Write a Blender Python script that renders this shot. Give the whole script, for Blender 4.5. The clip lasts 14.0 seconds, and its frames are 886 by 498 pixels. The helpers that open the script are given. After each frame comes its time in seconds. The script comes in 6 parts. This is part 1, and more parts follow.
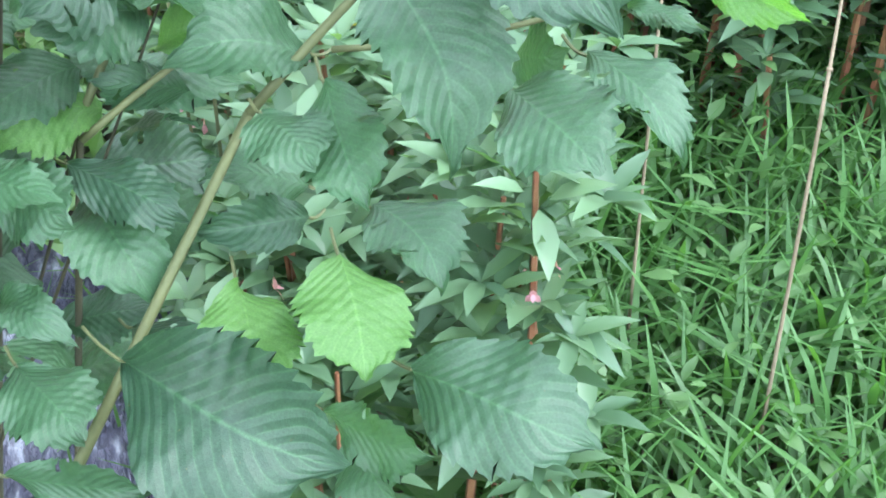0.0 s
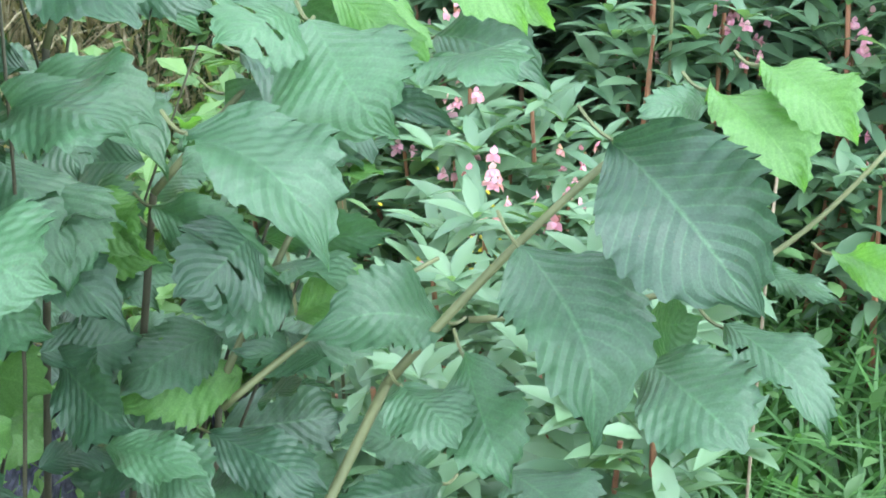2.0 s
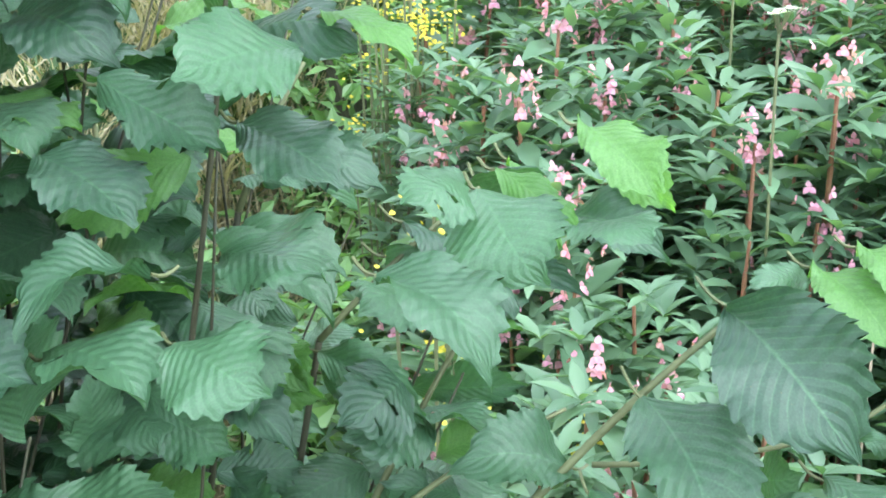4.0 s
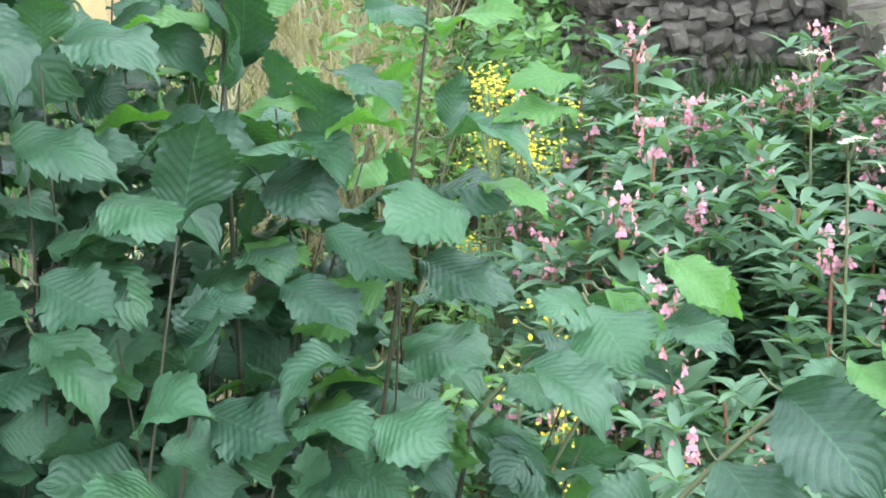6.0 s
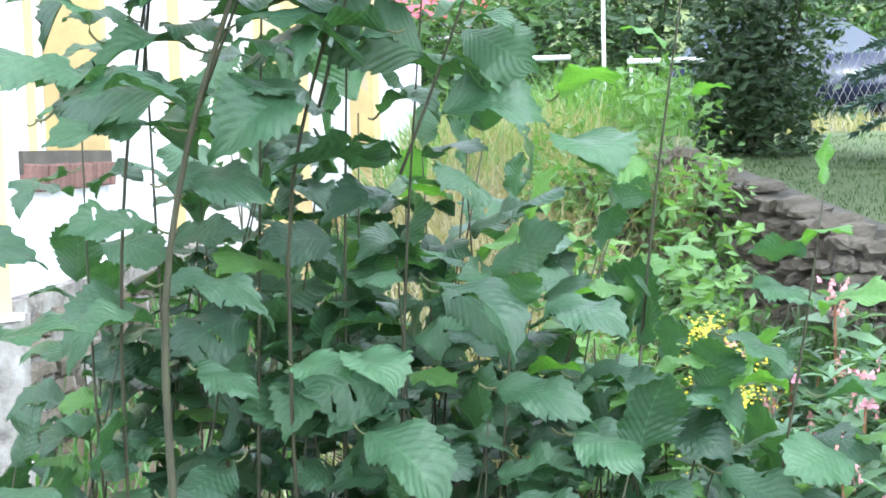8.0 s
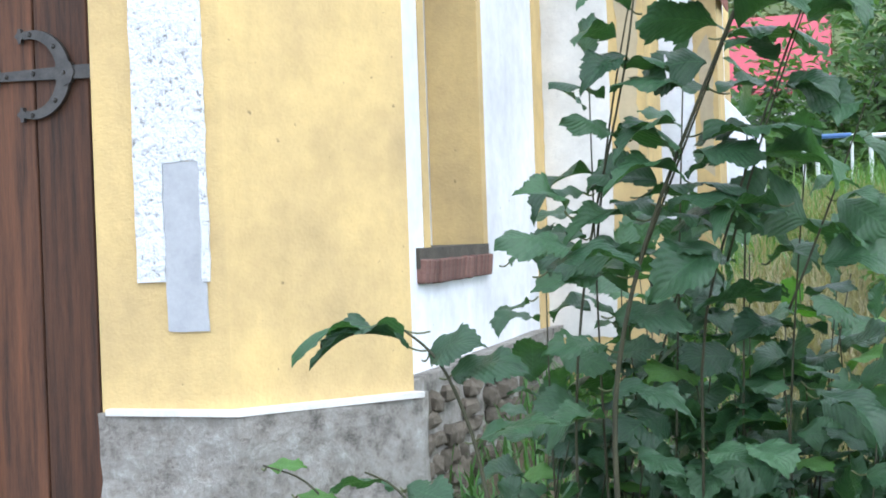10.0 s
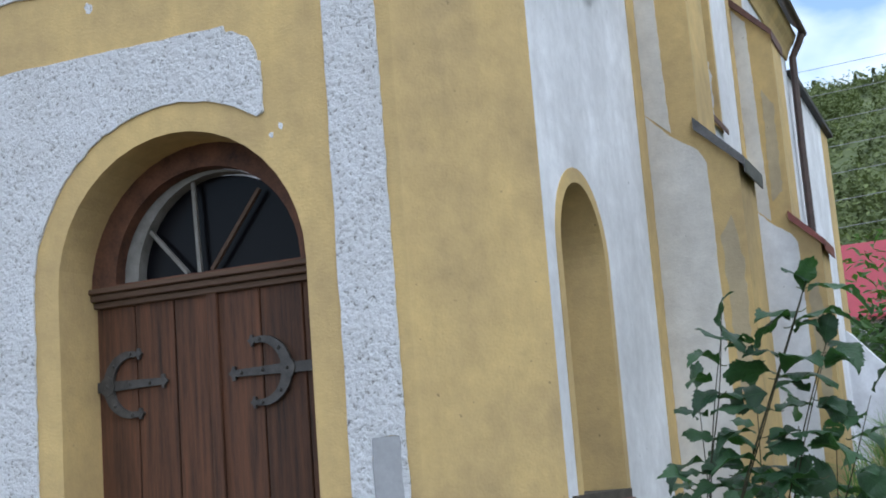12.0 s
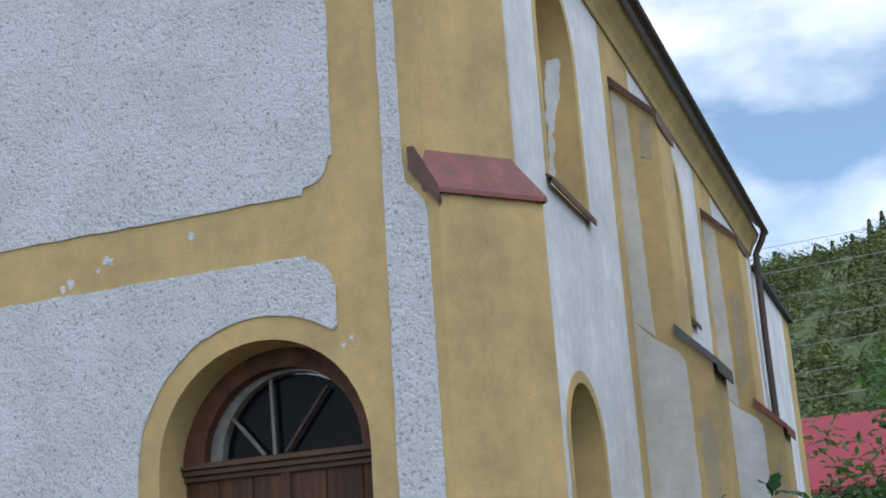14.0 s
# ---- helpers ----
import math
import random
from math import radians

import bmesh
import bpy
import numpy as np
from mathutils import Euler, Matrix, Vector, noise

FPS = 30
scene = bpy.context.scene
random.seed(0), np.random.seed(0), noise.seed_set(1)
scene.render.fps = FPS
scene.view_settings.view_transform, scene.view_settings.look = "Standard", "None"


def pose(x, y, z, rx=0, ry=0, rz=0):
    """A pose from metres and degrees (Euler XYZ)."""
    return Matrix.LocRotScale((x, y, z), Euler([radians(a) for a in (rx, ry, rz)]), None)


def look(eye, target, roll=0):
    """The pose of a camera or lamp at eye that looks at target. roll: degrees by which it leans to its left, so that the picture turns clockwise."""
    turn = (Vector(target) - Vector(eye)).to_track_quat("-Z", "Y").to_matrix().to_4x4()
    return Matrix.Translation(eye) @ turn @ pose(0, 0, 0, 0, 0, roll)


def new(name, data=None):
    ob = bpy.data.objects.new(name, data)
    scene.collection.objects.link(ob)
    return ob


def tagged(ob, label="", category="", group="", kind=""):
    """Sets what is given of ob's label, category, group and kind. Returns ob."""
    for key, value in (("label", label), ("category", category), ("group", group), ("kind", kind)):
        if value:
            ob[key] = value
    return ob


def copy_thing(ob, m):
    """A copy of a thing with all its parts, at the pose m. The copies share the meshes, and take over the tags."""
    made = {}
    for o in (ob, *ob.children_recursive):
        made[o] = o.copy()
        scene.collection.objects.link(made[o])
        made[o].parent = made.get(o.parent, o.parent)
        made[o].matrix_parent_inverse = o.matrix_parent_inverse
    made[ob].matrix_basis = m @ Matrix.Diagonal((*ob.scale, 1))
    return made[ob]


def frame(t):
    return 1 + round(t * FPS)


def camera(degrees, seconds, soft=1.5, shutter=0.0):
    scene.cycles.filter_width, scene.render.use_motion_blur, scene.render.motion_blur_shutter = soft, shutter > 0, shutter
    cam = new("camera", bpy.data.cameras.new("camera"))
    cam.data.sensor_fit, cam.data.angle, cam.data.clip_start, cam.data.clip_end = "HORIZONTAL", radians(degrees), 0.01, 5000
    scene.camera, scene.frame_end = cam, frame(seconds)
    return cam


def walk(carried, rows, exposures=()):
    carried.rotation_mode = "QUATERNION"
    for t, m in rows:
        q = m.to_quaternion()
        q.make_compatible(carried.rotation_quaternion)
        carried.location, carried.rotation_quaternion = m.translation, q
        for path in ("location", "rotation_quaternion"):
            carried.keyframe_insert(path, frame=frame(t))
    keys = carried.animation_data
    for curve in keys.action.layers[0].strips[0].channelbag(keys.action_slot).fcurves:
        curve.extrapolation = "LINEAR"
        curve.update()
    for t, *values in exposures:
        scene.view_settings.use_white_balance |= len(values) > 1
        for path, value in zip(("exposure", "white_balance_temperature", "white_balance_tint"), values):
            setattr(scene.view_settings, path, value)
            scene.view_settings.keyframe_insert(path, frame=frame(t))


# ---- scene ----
LENS = 36.5
cam = camera(LENS, 14.0, soft=1.8)


def aim(x, y, z, yaw, pitch, lean):
    """The camera's pose from its place, compass turn, tilt and lean in degrees."""
    a, b = radians(yaw), radians(pitch)
    way = Vector((math.sin(a) * math.cos(b), math.cos(a) * math.cos(b), math.sin(b)))
    eye = Vector((x, y, z))
    return look(eye, eye + way, lean)


PATH = [
    (0, (3.387, -3.468, 1.233, 12.93, -36.71, -0.34)),
    (0.5, (3.390, -3.483, 1.227, 10.49, -33.57, -2.08)),
    (1, (3.359, -3.442, 1.310, 10.12, -32.36, -1.90)),
    (1.5, (3.355, -3.444, 1.299, 9.73, -30.42, -1.97)),
    (2, (3.349, -3.438, 1.287, 9.00, -28.04, -2.37)),
    (2.5, (3.351, -3.432, 1.275, 7.70, -25.41, -3.14)),
    (3, (3.323, -3.439, 1.265, 7.21, -22.29, -2.07)),
    (5.3, (3.244, -3.882, 1.395, 2.56, -16.34, -2.95)),
    (5.5, (3.237, -3.909, 1.403, 1.98, -15.66, -3.32)),
    (6, (3.211, -3.988, 1.437, 1.26, -14.23, -3.10)),
    (6.5, (3.108, -4.064, 1.460, 3.38, -11.63, -3.07)),
    (7, (3.013, -4.134, 1.492, 2.25, -8.46, -2.98)),
    (7.5, (2.923, -4.208, 1.518, 0.75, -5.50, -2.13)),
    (8, (2.854, -4.302, 1.528, -3.05, -4.24, -1.40)),
    (8.5, (2.758, -4.423, 1.558, -5.67, -4.73, -1.26)),
    (9, (2.718, -4.547, 1.552, -8.59, -4.53, -1.0)),
    (9.2, (2.722, -4.583, 1.558, -10.70, -4.18, -1.2)),
    (11.3, (3.109, -5.780, 1.764, -21.93, 6.69, -2.90)),
    (11.5, (3.137, -5.935, 1.762, -22.01, 7.56, -3.40)),
    (12, (3.179, -6.325, 1.745, -22.13, 9.50, -4.40)),
    (12.5, (3.232, -6.763, 1.727, -22.62, 11.72, -5.10)),
    (13, (3.258, -7.208, 1.700, -22.40, 13.53, -5.20)),
    (13.5, (3.321, -7.704, 1.694, -21.02, 14.98, -4.10)),
    (14, (3.415, -8.225, 1.676, -20.07, 16.20, -3.70)),
]
EXPOSURES = [(t, stops, 5950, 10) for t, stops in ((0.0, 1.98), (3.0, 1.85), (5.3, 1.73), (6.5, 1.6), (7.5, 1.8), (8.5, 1.6), (9.2, 1.3), (10.2, 0.5), (11.3, -0.4), (12.5, -0.5), (14.0, -0.8))]
walk(cam, [(t, aim(*p)) for t, p in PATH], EXPOSURES)

# ---- world and sun ----
world = bpy.data.worlds.new("sky")
scene.world = world
world.use_nodes = True
wn, wl = world.node_tree.nodes, world.node_tree.links
wn.clear()
sky = wn.new("ShaderNodeTexSky")
sky.sky_type = "NISHITA"
sky.sun_disc = False
sky.sun_elevation = radians(50)
sky.sun_rotation = radians(118)
coords = wn.new("ShaderNodeTexCoord")
stretch = wn.new("ShaderNodeMapping")
stretch.inputs["Scale"].default_value = (1.0, 1.0, 2.0)
stretch.inputs["Location"].default_value = (0.35, 0.1, 0.2)
cloud = wn.new("ShaderNodeTexNoise")
cloud.inputs["Scale"].default_value = 3.2
cloud.inputs["Detail"].default_value = 9
cloud.inputs["Roughness"].default_value = 0.52
cover = wn.new("ShaderNodeValToRGB")
cover.color_ramp.elements[0].position = 0.36
cover.color_ramp.elements[0].color = (0.10, 0.10, 0.10, 1)
cover.color_ramp.elements[1].position = 0.58
white = wn.new("ShaderNodeMix")
white.data_type = "RGBA"
white.inputs[7].default_value = (16.0, 16.4, 17.0, 1)
bg = wn.new("ShaderNodeBackground")
bg.inputs["Strength"].default_value = 0.15
wout = wn.new("ShaderNodeOutputWorld")
wl.new(coords.outputs["Generated"], stretch.inputs["Vector"])
wl.new(stretch.outputs["Vector"], cloud.inputs["Vector"])
wl.new(cloud.outputs["Fac"], cover.inputs["Fac"])
wl.new(cover.outputs["Color"], white.inputs[0])
haze = wn.new("ShaderNodeMix")
haze.data_type, haze.blend_type = "RGBA", "MULTIPLY"
haze.inputs[0].default_value = 1.0
haze.inputs[7].default_value = (1.45, 1.8, 1.85, 1)
wl.new(sky.outputs["Color"], haze.inputs[6])
wl.new(haze.outputs[2], white.inputs[6])
wl.new(white.outputs[2], bg.inputs["Color"])
wl.new(bg.outputs["Background"], wout.inputs["Surface"])
sun_data = bpy.data.lights.new("sun", "SUN")
sun_data.energy = 0.75
sun_data.angle = radians(14)
sun_data.color = (1.0, 0.97, 0.93)
sun = new("sun", sun_data)
sun.matrix_world = look((0, 0, 30), (-14.9, 7.9, 10))
# ---- materials ----
def material(name, rough=0.8, metal=0.0):
    m = bpy.data.materials.new(name)
    m.use_nodes = True
    b = m.node_tree.nodes["Principled BSDF"]
    b.inputs["Roughness"].default_value = rough
    b.inputs["Metallic"].default_value = metal
    return m, m.node_tree.nodes, m.node_tree.links, b


def ramp(nodes, *stops):
    r = nodes.new("ShaderNodeValToRGB")
    e = r.color_ramp.elements
    while len(e) < len(stops):
        e.new(0.5)
    for el, (p, c) in zip(e, stops):
        el.position, el.color = p, (*c, 1)
    return r


def noise_tex(nodes, links, scale, detail=6, rough=0.6, coord="Object", stretch=None):
    tc = nodes.new("ShaderNodeTexCoord")
    n = nodes.new("ShaderNodeTexNoise")
    n.inputs["Scale"].default_value = scale
    n.inputs["Detail"].default_value = detail
    n.inputs["Roughness"].default_value = rough
    if stretch:
        mp = nodes.new("ShaderNodeMapping")
        mp.inputs["Scale"].default_value = stretch
        links.new(tc.outputs[coord], mp.inputs["Vector"])
        links.new(mp.outputs["Vector"], n.inputs["Vector"])
    else:
        links.new(tc.outputs[coord], n.inputs["Vector"])
    return n


def mixed(nodes, links, fac, a, b, mode="MIX"):
    """A colour mix; fac, a and b are sockets or plain values."""
    m = nodes.new("ShaderNodeMix")
    m.data_type, m.blend_type = "RGBA", mode
    for sock, v in ((m.inputs[0], fac), (m.inputs[6], a), (m.inputs[7], b)):
        if isinstance(v, (int, float)):
            sock.default_value = v
        elif isinstance(v, tuple):
            sock.default_value = (*v, 1)
        else:
            links.new(v, sock)
    return m.outputs[2]


def sums(nodes, links, op, a, b=0.0):
    m = nodes.new("ShaderNodeMath")
    m.operation = op
    for sock, v in ((m.inputs[0], a), (m.inputs[1], b)):
        if isinstance(v, (int, float)):
            sock.default_value = v
        else:
            links.new(v, sock)
    return m.outputs[0]


def bump(nodes, links, b, height, strength, distance):
    bp = nodes.new("ShaderNodeBump")
    bp.inputs["Strength"].default_value = strength
    bp.inputs["Distance"].default_value = distance
    links.new(height, bp.inputs["Height"])
    links.new(bp.outputs["Normal"], b.inputs["Normal"])


def plain(name, dark, light, scale=8.0, rough=0.8, bumpy=0.3, depth=0.01, metal=0.0, stretch=None, fine=0.0):
    """A surface that wanders between two colours at a large and a small scale, with relief."""
    m, n, l, b = material(name, rough, metal)
    big = noise_tex(n, l, scale, 5, 0.6, "Object", stretch)
    small = noise_tex(n, l, scale * 9, 4, 0.7, "Object", stretch)
    r = ramp(n, (0.3, dark), (0.7, light))
    both = sums(n, l, "ADD", sums(n, l, "MULTIPLY", big.outputs["Fac"], 0.65), sums(n, l, "MULTIPLY", small.outputs["Fac"], 0.35))
    l.new(both, r.inputs["Fac"])
    info = n.new("ShaderNodeObjectInfo")
    tone = ramp(n, (0.0, (0.8, 0.8, 0.8)), (1.0, (1.2, 1.2, 1.2)))
    l.new(info.outputs["Random"], tone.inputs["Fac"])
    l.new(mixed(n, l, 1.0, r.outputs["Color"], tone.outputs["Color"], "MULTIPLY") if fine else r.outputs["Color"], b.inputs["Base Color"])
    bump(n, l, b, both, bumpy, depth)
    return m


def leafy(name, dark, light, veins=0.0, rough=0.5, glow=0.35, patch=3.0, own=0.6):
    """Leaf tissue: colour by leaf, veins from the leaf's own length and width, light passing through."""
    m, n, l, b = material(name, rough)
    info = n.new("ShaderNodeObjectInfo")
    geo = n.new("ShaderNodeNewGeometry")
    pick = sums(n, l, "FRACT", sums(n, l, "ADD", info.outputs["Random"], geo.outputs["Random Per Island"]))
    r = ramp(n, (0.0, dark), (1.0, light))
    blot = noise_tex(n, l, 9.0 if veins else patch, 4, 0.6)
    fac = sums(n, l, "ADD", sums(n, l, "MULTIPLY", pick, own), sums(n, l, "MULTIPLY", blot.outputs["Fac"], 1.0 - own))
    l.new(fac, r.inputs["Fac"])
    colour = r.outputs["Color"]
    if veins:
        uv = n.new("ShaderNodeUVMap")
        sep = n.new("ShaderNodeSeparateXYZ")
        l.new(uv.outputs["UV"], sep.inputs[0])
        across = sums(n, l, "ABSOLUTE", sums(n, l, "SUBTRACT", sep.outputs[0], 0.5))
        wave = noise_tex(n, l, 4.0, 2, 0.5)
        along = sums(n, l, "ADD", sums(n, l, "SUBTRACT", sums(n, l, "MULTIPLY", sep.outputs[1], veins), sums(n, l, "MULTIPLY", across, veins * 0.66)), sums(n, l, "MULTIPLY", wave.outputs["Fac"], 0.4))
        saw = sums(n, l, "ABSOLUTE", sums(n, l, "SUBTRACT", sums(n, l, "FRACT", along), 0.5))
        rib = sums(n, l, "SUBTRACT", 1.0, sums(n, l, "MINIMUM", sums(n, l, "MULTIPLY", saw, 9.0), 1.0))
        mid = sums(n, l, "SUBTRACT", 1.0, sums(n, l, "MINIMUM", sums(n, l, "MULTIPLY", across, 45.0), 1.0))
        line = sums(n, l, "MAXIMUM", sums(n, l, "MULTIPLY", rib, 0.5), mid)
        colour = mixed(n, l, sums(n, l, "MULTIPLY", line, 0.30), colour, tuple(min(1, c * 1.45 + 0.005) for c in light))
        mottle = noise_tex(n, l, 70, 4, 0.65)
        shade = ramp(n, (0.3, (0.72, 0.74, 0.70)), (0.7, (1.18, 1.16, 1.2)))
        l.new(mottle.outputs["Fac"], shade.inputs["Fac"])
        colour = mixed(n, l, 1.0, colour, shade.outputs["Color"], "MULTIPLY")
        net = noise_tex(n, l, 160, 2, 0.5)
        height = sums(n, l, "ADD", sums(n, l, "MULTIPLY", saw, 1.5), sums(n, l, "MULTIPLY", net.outputs["Fac"], 0.35))
        bump(n, l, b, height, 0.26, 0.006)
        worn = noise_tex(n, l, 26, 3, 0.6)
        spot = ramp(n, (0.70, (0, 0, 0)), (0.78, (1, 1, 1)))
        l.new(worn.outputs["Fac"], spot.inputs["Fac"])
        colour = mixed(n, l, sums(n, l, "MULTIPLY", spot.outputs["Color"], 0.6), colour, (0.12, 0.10, 0.035))
    l.new(colour, b.inputs["Base Color"])
    b.inputs["Specular IOR Level"].default_value = 0.42
    through_light = n.new("ShaderNodeBsdfTranslucent")
    l.new(mixed(n, l, 1.0, colour, (1.3, 1.5, 0.5), "MULTIPLY"), through_light.inputs["Color"])
    mix = n.new("ShaderNodeMixShader")
    mix.inputs[0].default_value = glow
    out = n["Material Output"]
    l.new(b.outputs[0], mix.inputs[1])
    l.new(through_light.outputs[0], mix.inputs[2])
    l.new(mix.outputs[0], out.inputs["Surface"])
    return m


def roughcast():
    m, n, l, b = material("roughcast_white", 0.95)
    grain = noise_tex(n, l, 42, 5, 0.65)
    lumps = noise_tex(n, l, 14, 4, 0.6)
    # shade in the hollows of the grain, painted as dark grey
    shaded_pits = ramp(n, (0.33, (0.28, 0.28, 0.28)), (0.43, (0.78, 0.80, 0.84)))
    l.new(grain.outputs["Fac"], shaded_pits.inputs["Fac"])
    stain = noise_tex(n, l, 1.3, 5, 0.6)
    tone = ramp(n, (0.3, (0.86, 0.85, 0.83)), (0.6, (1, 1, 1)))
    l.new(stain.outputs["Fac"], tone.inputs["Fac"])
    l.new(mixed(n, l, 1.0, shaded_pits.outputs["Color"], tone.outputs["Color"], "MULTIPLY"), b.inputs["Base Color"])
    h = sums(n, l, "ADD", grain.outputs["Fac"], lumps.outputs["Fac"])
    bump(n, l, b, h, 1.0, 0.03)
    return m


def plaster(name, base, dark, streak=0.5):
    m, n, l, b = material(name, 0.9)
    big = noise_tex(n, l, 1.1, 6, 0.62)
    runs = noise_tex(n, l, 2.2, 6, 0.6, "Object", (1.0, 1.0, 0.22))
    fine = noise_tex(n, l, 60, 4, 0.6)
    fac = sums(n, l, "ADD", sums(n, l, "MULTIPLY", big.outputs["Fac"], 0.6), sums(n, l, "MULTIPLY", runs.outputs["Fac"], 0.4))
    r = ramp(n, (0.34, dark), (0.5, tuple(0.5 * (p + q) for p, q in zip(base, dark))), (0.62, base))
    l.new(fac, r.inputs["Fac"])
    bare = noise_tex(n, l, 2.6, 8, 0.72)
    chip = ramp(n, (0.735, (0, 0, 0)), (0.755, (1, 1, 1)))
    l.new(bare.outputs["Fac"], chip.inputs["Fac"])
    colour = mixed(n, l, sums(n, l, "MULTIPLY", chip.outputs["Color"], 0.8), r.outputs["Color"], (0.62, 0.58, 0.5))
    blotch = noise_tex(n, l, 7.5, 8, 0.7)
    tone = ramp(n, (0.32, (0.92, 0.915, 0.91)), (0.66, (1.10, 1.095, 1.08)))
    l.new(blotch.outputs["Fac"], tone.inputs["Fac"])
    colour = mixed(n, l, 1.0, colour, tone.outputs["Color"], "MULTIPLY")
    specks = noise_tex(n, l, 24, 3, 0.5)
    dots = ramp(n, (0.73, (0, 0, 0)), (0.76, (1, 1, 1)))
    l.new(specks.outputs["Fac"], dots.inputs["Fac"])
    colour = mixed(n, l, sums(n, l, "MULTIPLY", dots.outputs["Color"], 0.7), colour, tuple(0.45 * c for c in dark))
    l.new(colour, b.inputs["Base Color"])
    bump(n, l, b, sums(n, l, "ADD", fine.outputs["Fac"], sums(n, l, "MULTIPLY", big.outputs["Fac"], 3.0)), 0.35, 0.012)
    return m


M_ROUGH = roughcast()
M_YELLOW = plaster("plaster_ochre", (0.64, 0.465, 0.20), (0.40, 0.295, 0.15))
M_WHITE = plaster("plaster_white", (0.80, 0.82, 0.87), (0.56, 0.57, 0.60))
M_GREY = plaster("plaster_grey", (0.68, 0.67, 0.65), (0.50, 0.48, 0.45))
M_LAWNGRASS = leafy("lawn_blades", (0.026, 0.062, 0.016), (0.055, 0.105, 0.030), 0, 0.6, 0.3)
M_LIGHTBUSH = leafy("light_bush_leaf", (0.08, 0.17, 0.05), (0.17, 0.29, 0.10), 0, 0.45, 0.4)
M_PATCH = plain("cement_patch", (0.30, 0.31, 0.33), (0.42, 0.43, 0.45), 6, 0.95, 0.3)
def plinth_material():
    m, n, l, b = material("plinth_render", 0.95)
    big = noise_tex(n, l, 3.2, 8, 0.72)
    chips = noise_tex(n, l, 11, 8, 0.75)
    both = sums(n, l, "ADD", sums(n, l, "MULTIPLY", big.outputs["Fac"], 0.5), sums(n, l, "MULTIPLY", chips.outputs["Fac"], 0.5))
    r = ramp(n, (0.40, (0.11, 0.10, 0.09)), (0.485, (0.26, 0.24, 0.215)), (0.56, (0.33, 0.315, 0.29)), (0.66, (0.52, 0.51, 0.50)))
    l.new(both, r.inputs["Fac"])
    l.new(r.outputs["Color"], b.inputs["Base Color"])
    bump(n, l, b, both, 1.0, 0.06)
    return m


M_PLINTH = plinth_material()
M_WOOD = plain("door_wood", (0.010, 0.005, 0.003), (0.15, 0.058, 0.026), 6, 0.7, 0.8, 0.01, 0.0, (4.5, 4.5, 0.2), 1)
M_BEAM = plain("lintel_wood", (0.05, 0.028, 0.018), (0.13, 0.075, 0.045), 6, 0.75, 0.5, 0.008, 0.0, (0.3, 3.0, 3.0))
M_OLDWOOD = plain("arch_wood", (0.035, 0.014, 0.009), (0.20, 0.085, 0.045), 7, 0.75, 0.5, 0.008, 0.0, None)
M_IRON = plain("wrought_iron", (0.035, 0.035, 0.037), (0.11, 0.105, 0.10), 14, 0.6, 0.5, 0.004, 0.4)
M_BAR = plain("glazing_bar", (0.14, 0.13, 0.12), (0.30, 0.29, 0.27), 10, 0.7, 0.3, 0.004)
M_CAPRED = plain("red_sheet_metal", (0.11, 0.045, 0.038), (0.31, 0.085, 0.075), 6, 0.5, 0.3, 0.004)
M_CAPBROWN = plain("rusty_sheet_metal", (0.045, 0.028, 0.025), (0.17, 0.075, 0.06), 5, 0.6, 0.3, 0.004)
M_CAPGREY = plain("grey_sheet_metal", (0.05, 0.05, 0.055), (0.15, 0.145, 0.145), 6, 0.5, 0.3, 0.004)
M_WORN = plaster("worn_ochre", (0.50, 0.41, 0.26), (0.33, 0.28, 0.20))
M_BRICK = plain("sill_brick", (0.07, 0.032, 0.028), (0.21, 0.115, 0.095), 12, 0.9, 0.6, 0.01, 0.0, None, 1)
M_ROOF = plain("dark_roof", (0.02, 0.02, 0.022), (0.06, 0.055, 0.055), 4, 0.7, 0.3)
M_PIPE = plain("brown_pipe", (0.03, 0.018, 0.015), (0.075, 0.04, 0.032), 6, 0.45, 0.1)
M_GROUND = plain("soil_and_litter", (0.035, 0.028, 0.018), (0.13, 0.10, 0.06), 2.4, 1.0, 0.8, 0.05)
M_LAWN = plain("lawn_turf", (0.035, 0.070, 0.018), (0.085, 0.105, 0.038), 1.6, 1.0, 0.6, 0.05)
M_STONE = plain("wall_stone", (0.070, 0.057, 0.043), (0.165, 0.140, 0.108), 5, 0.95, 0.7, 0.03, 0.0, None, 1)
M_MORTAR = plain("wall_joint", (0.04, 0.035, 0.03), (0.10, 0.09, 0.07), 6, 1.0, 0.6, 0.03)
M_MOSS = plain("mossy_coping", (0.04, 0.05, 0.02), (0.15, 0.13, 0.09), 6, 1.0, 1.0, 0.06)
M_ROAD = plain("asphalt", (0.13, 0.13, 0.135), (0.2, 0.2, 0.205), 3, 0.9, 0.3)
M_STRAW = leafy("dry_straw", (0.22, 0.19, 0.11), (0.44, 0.39, 0.26), 0, 0.8, 0.3)
M_GRASS = leafy("grass_blades", (0.04, 0.105, 0.03), (0.10, 0.22, 0.065), 0, 0.45, 0.4)
M_WEED = leafy("weed_leaves", (0.05, 0.11, 0.038), (0.115, 0.21, 0.075), 0, 0.45, 0.35)
M_LEAF = leafy("shrub_leaf", (0.015, 0.039, 0.025), (0.066, 0.152, 0.068), 11, 0.40, 0.30)
M_YOUNG = leafy("young_shrub_leaf", (0.070, 0.170, 0.040), (0.120, 0.250, 0.070), 11, 0.45, 0.45)
M_BALSAM = leafy("balsam_leaf", (0.042, 0.095, 0.052), (0.150, 0.245, 0.135), 0, 0.42, 0.35)
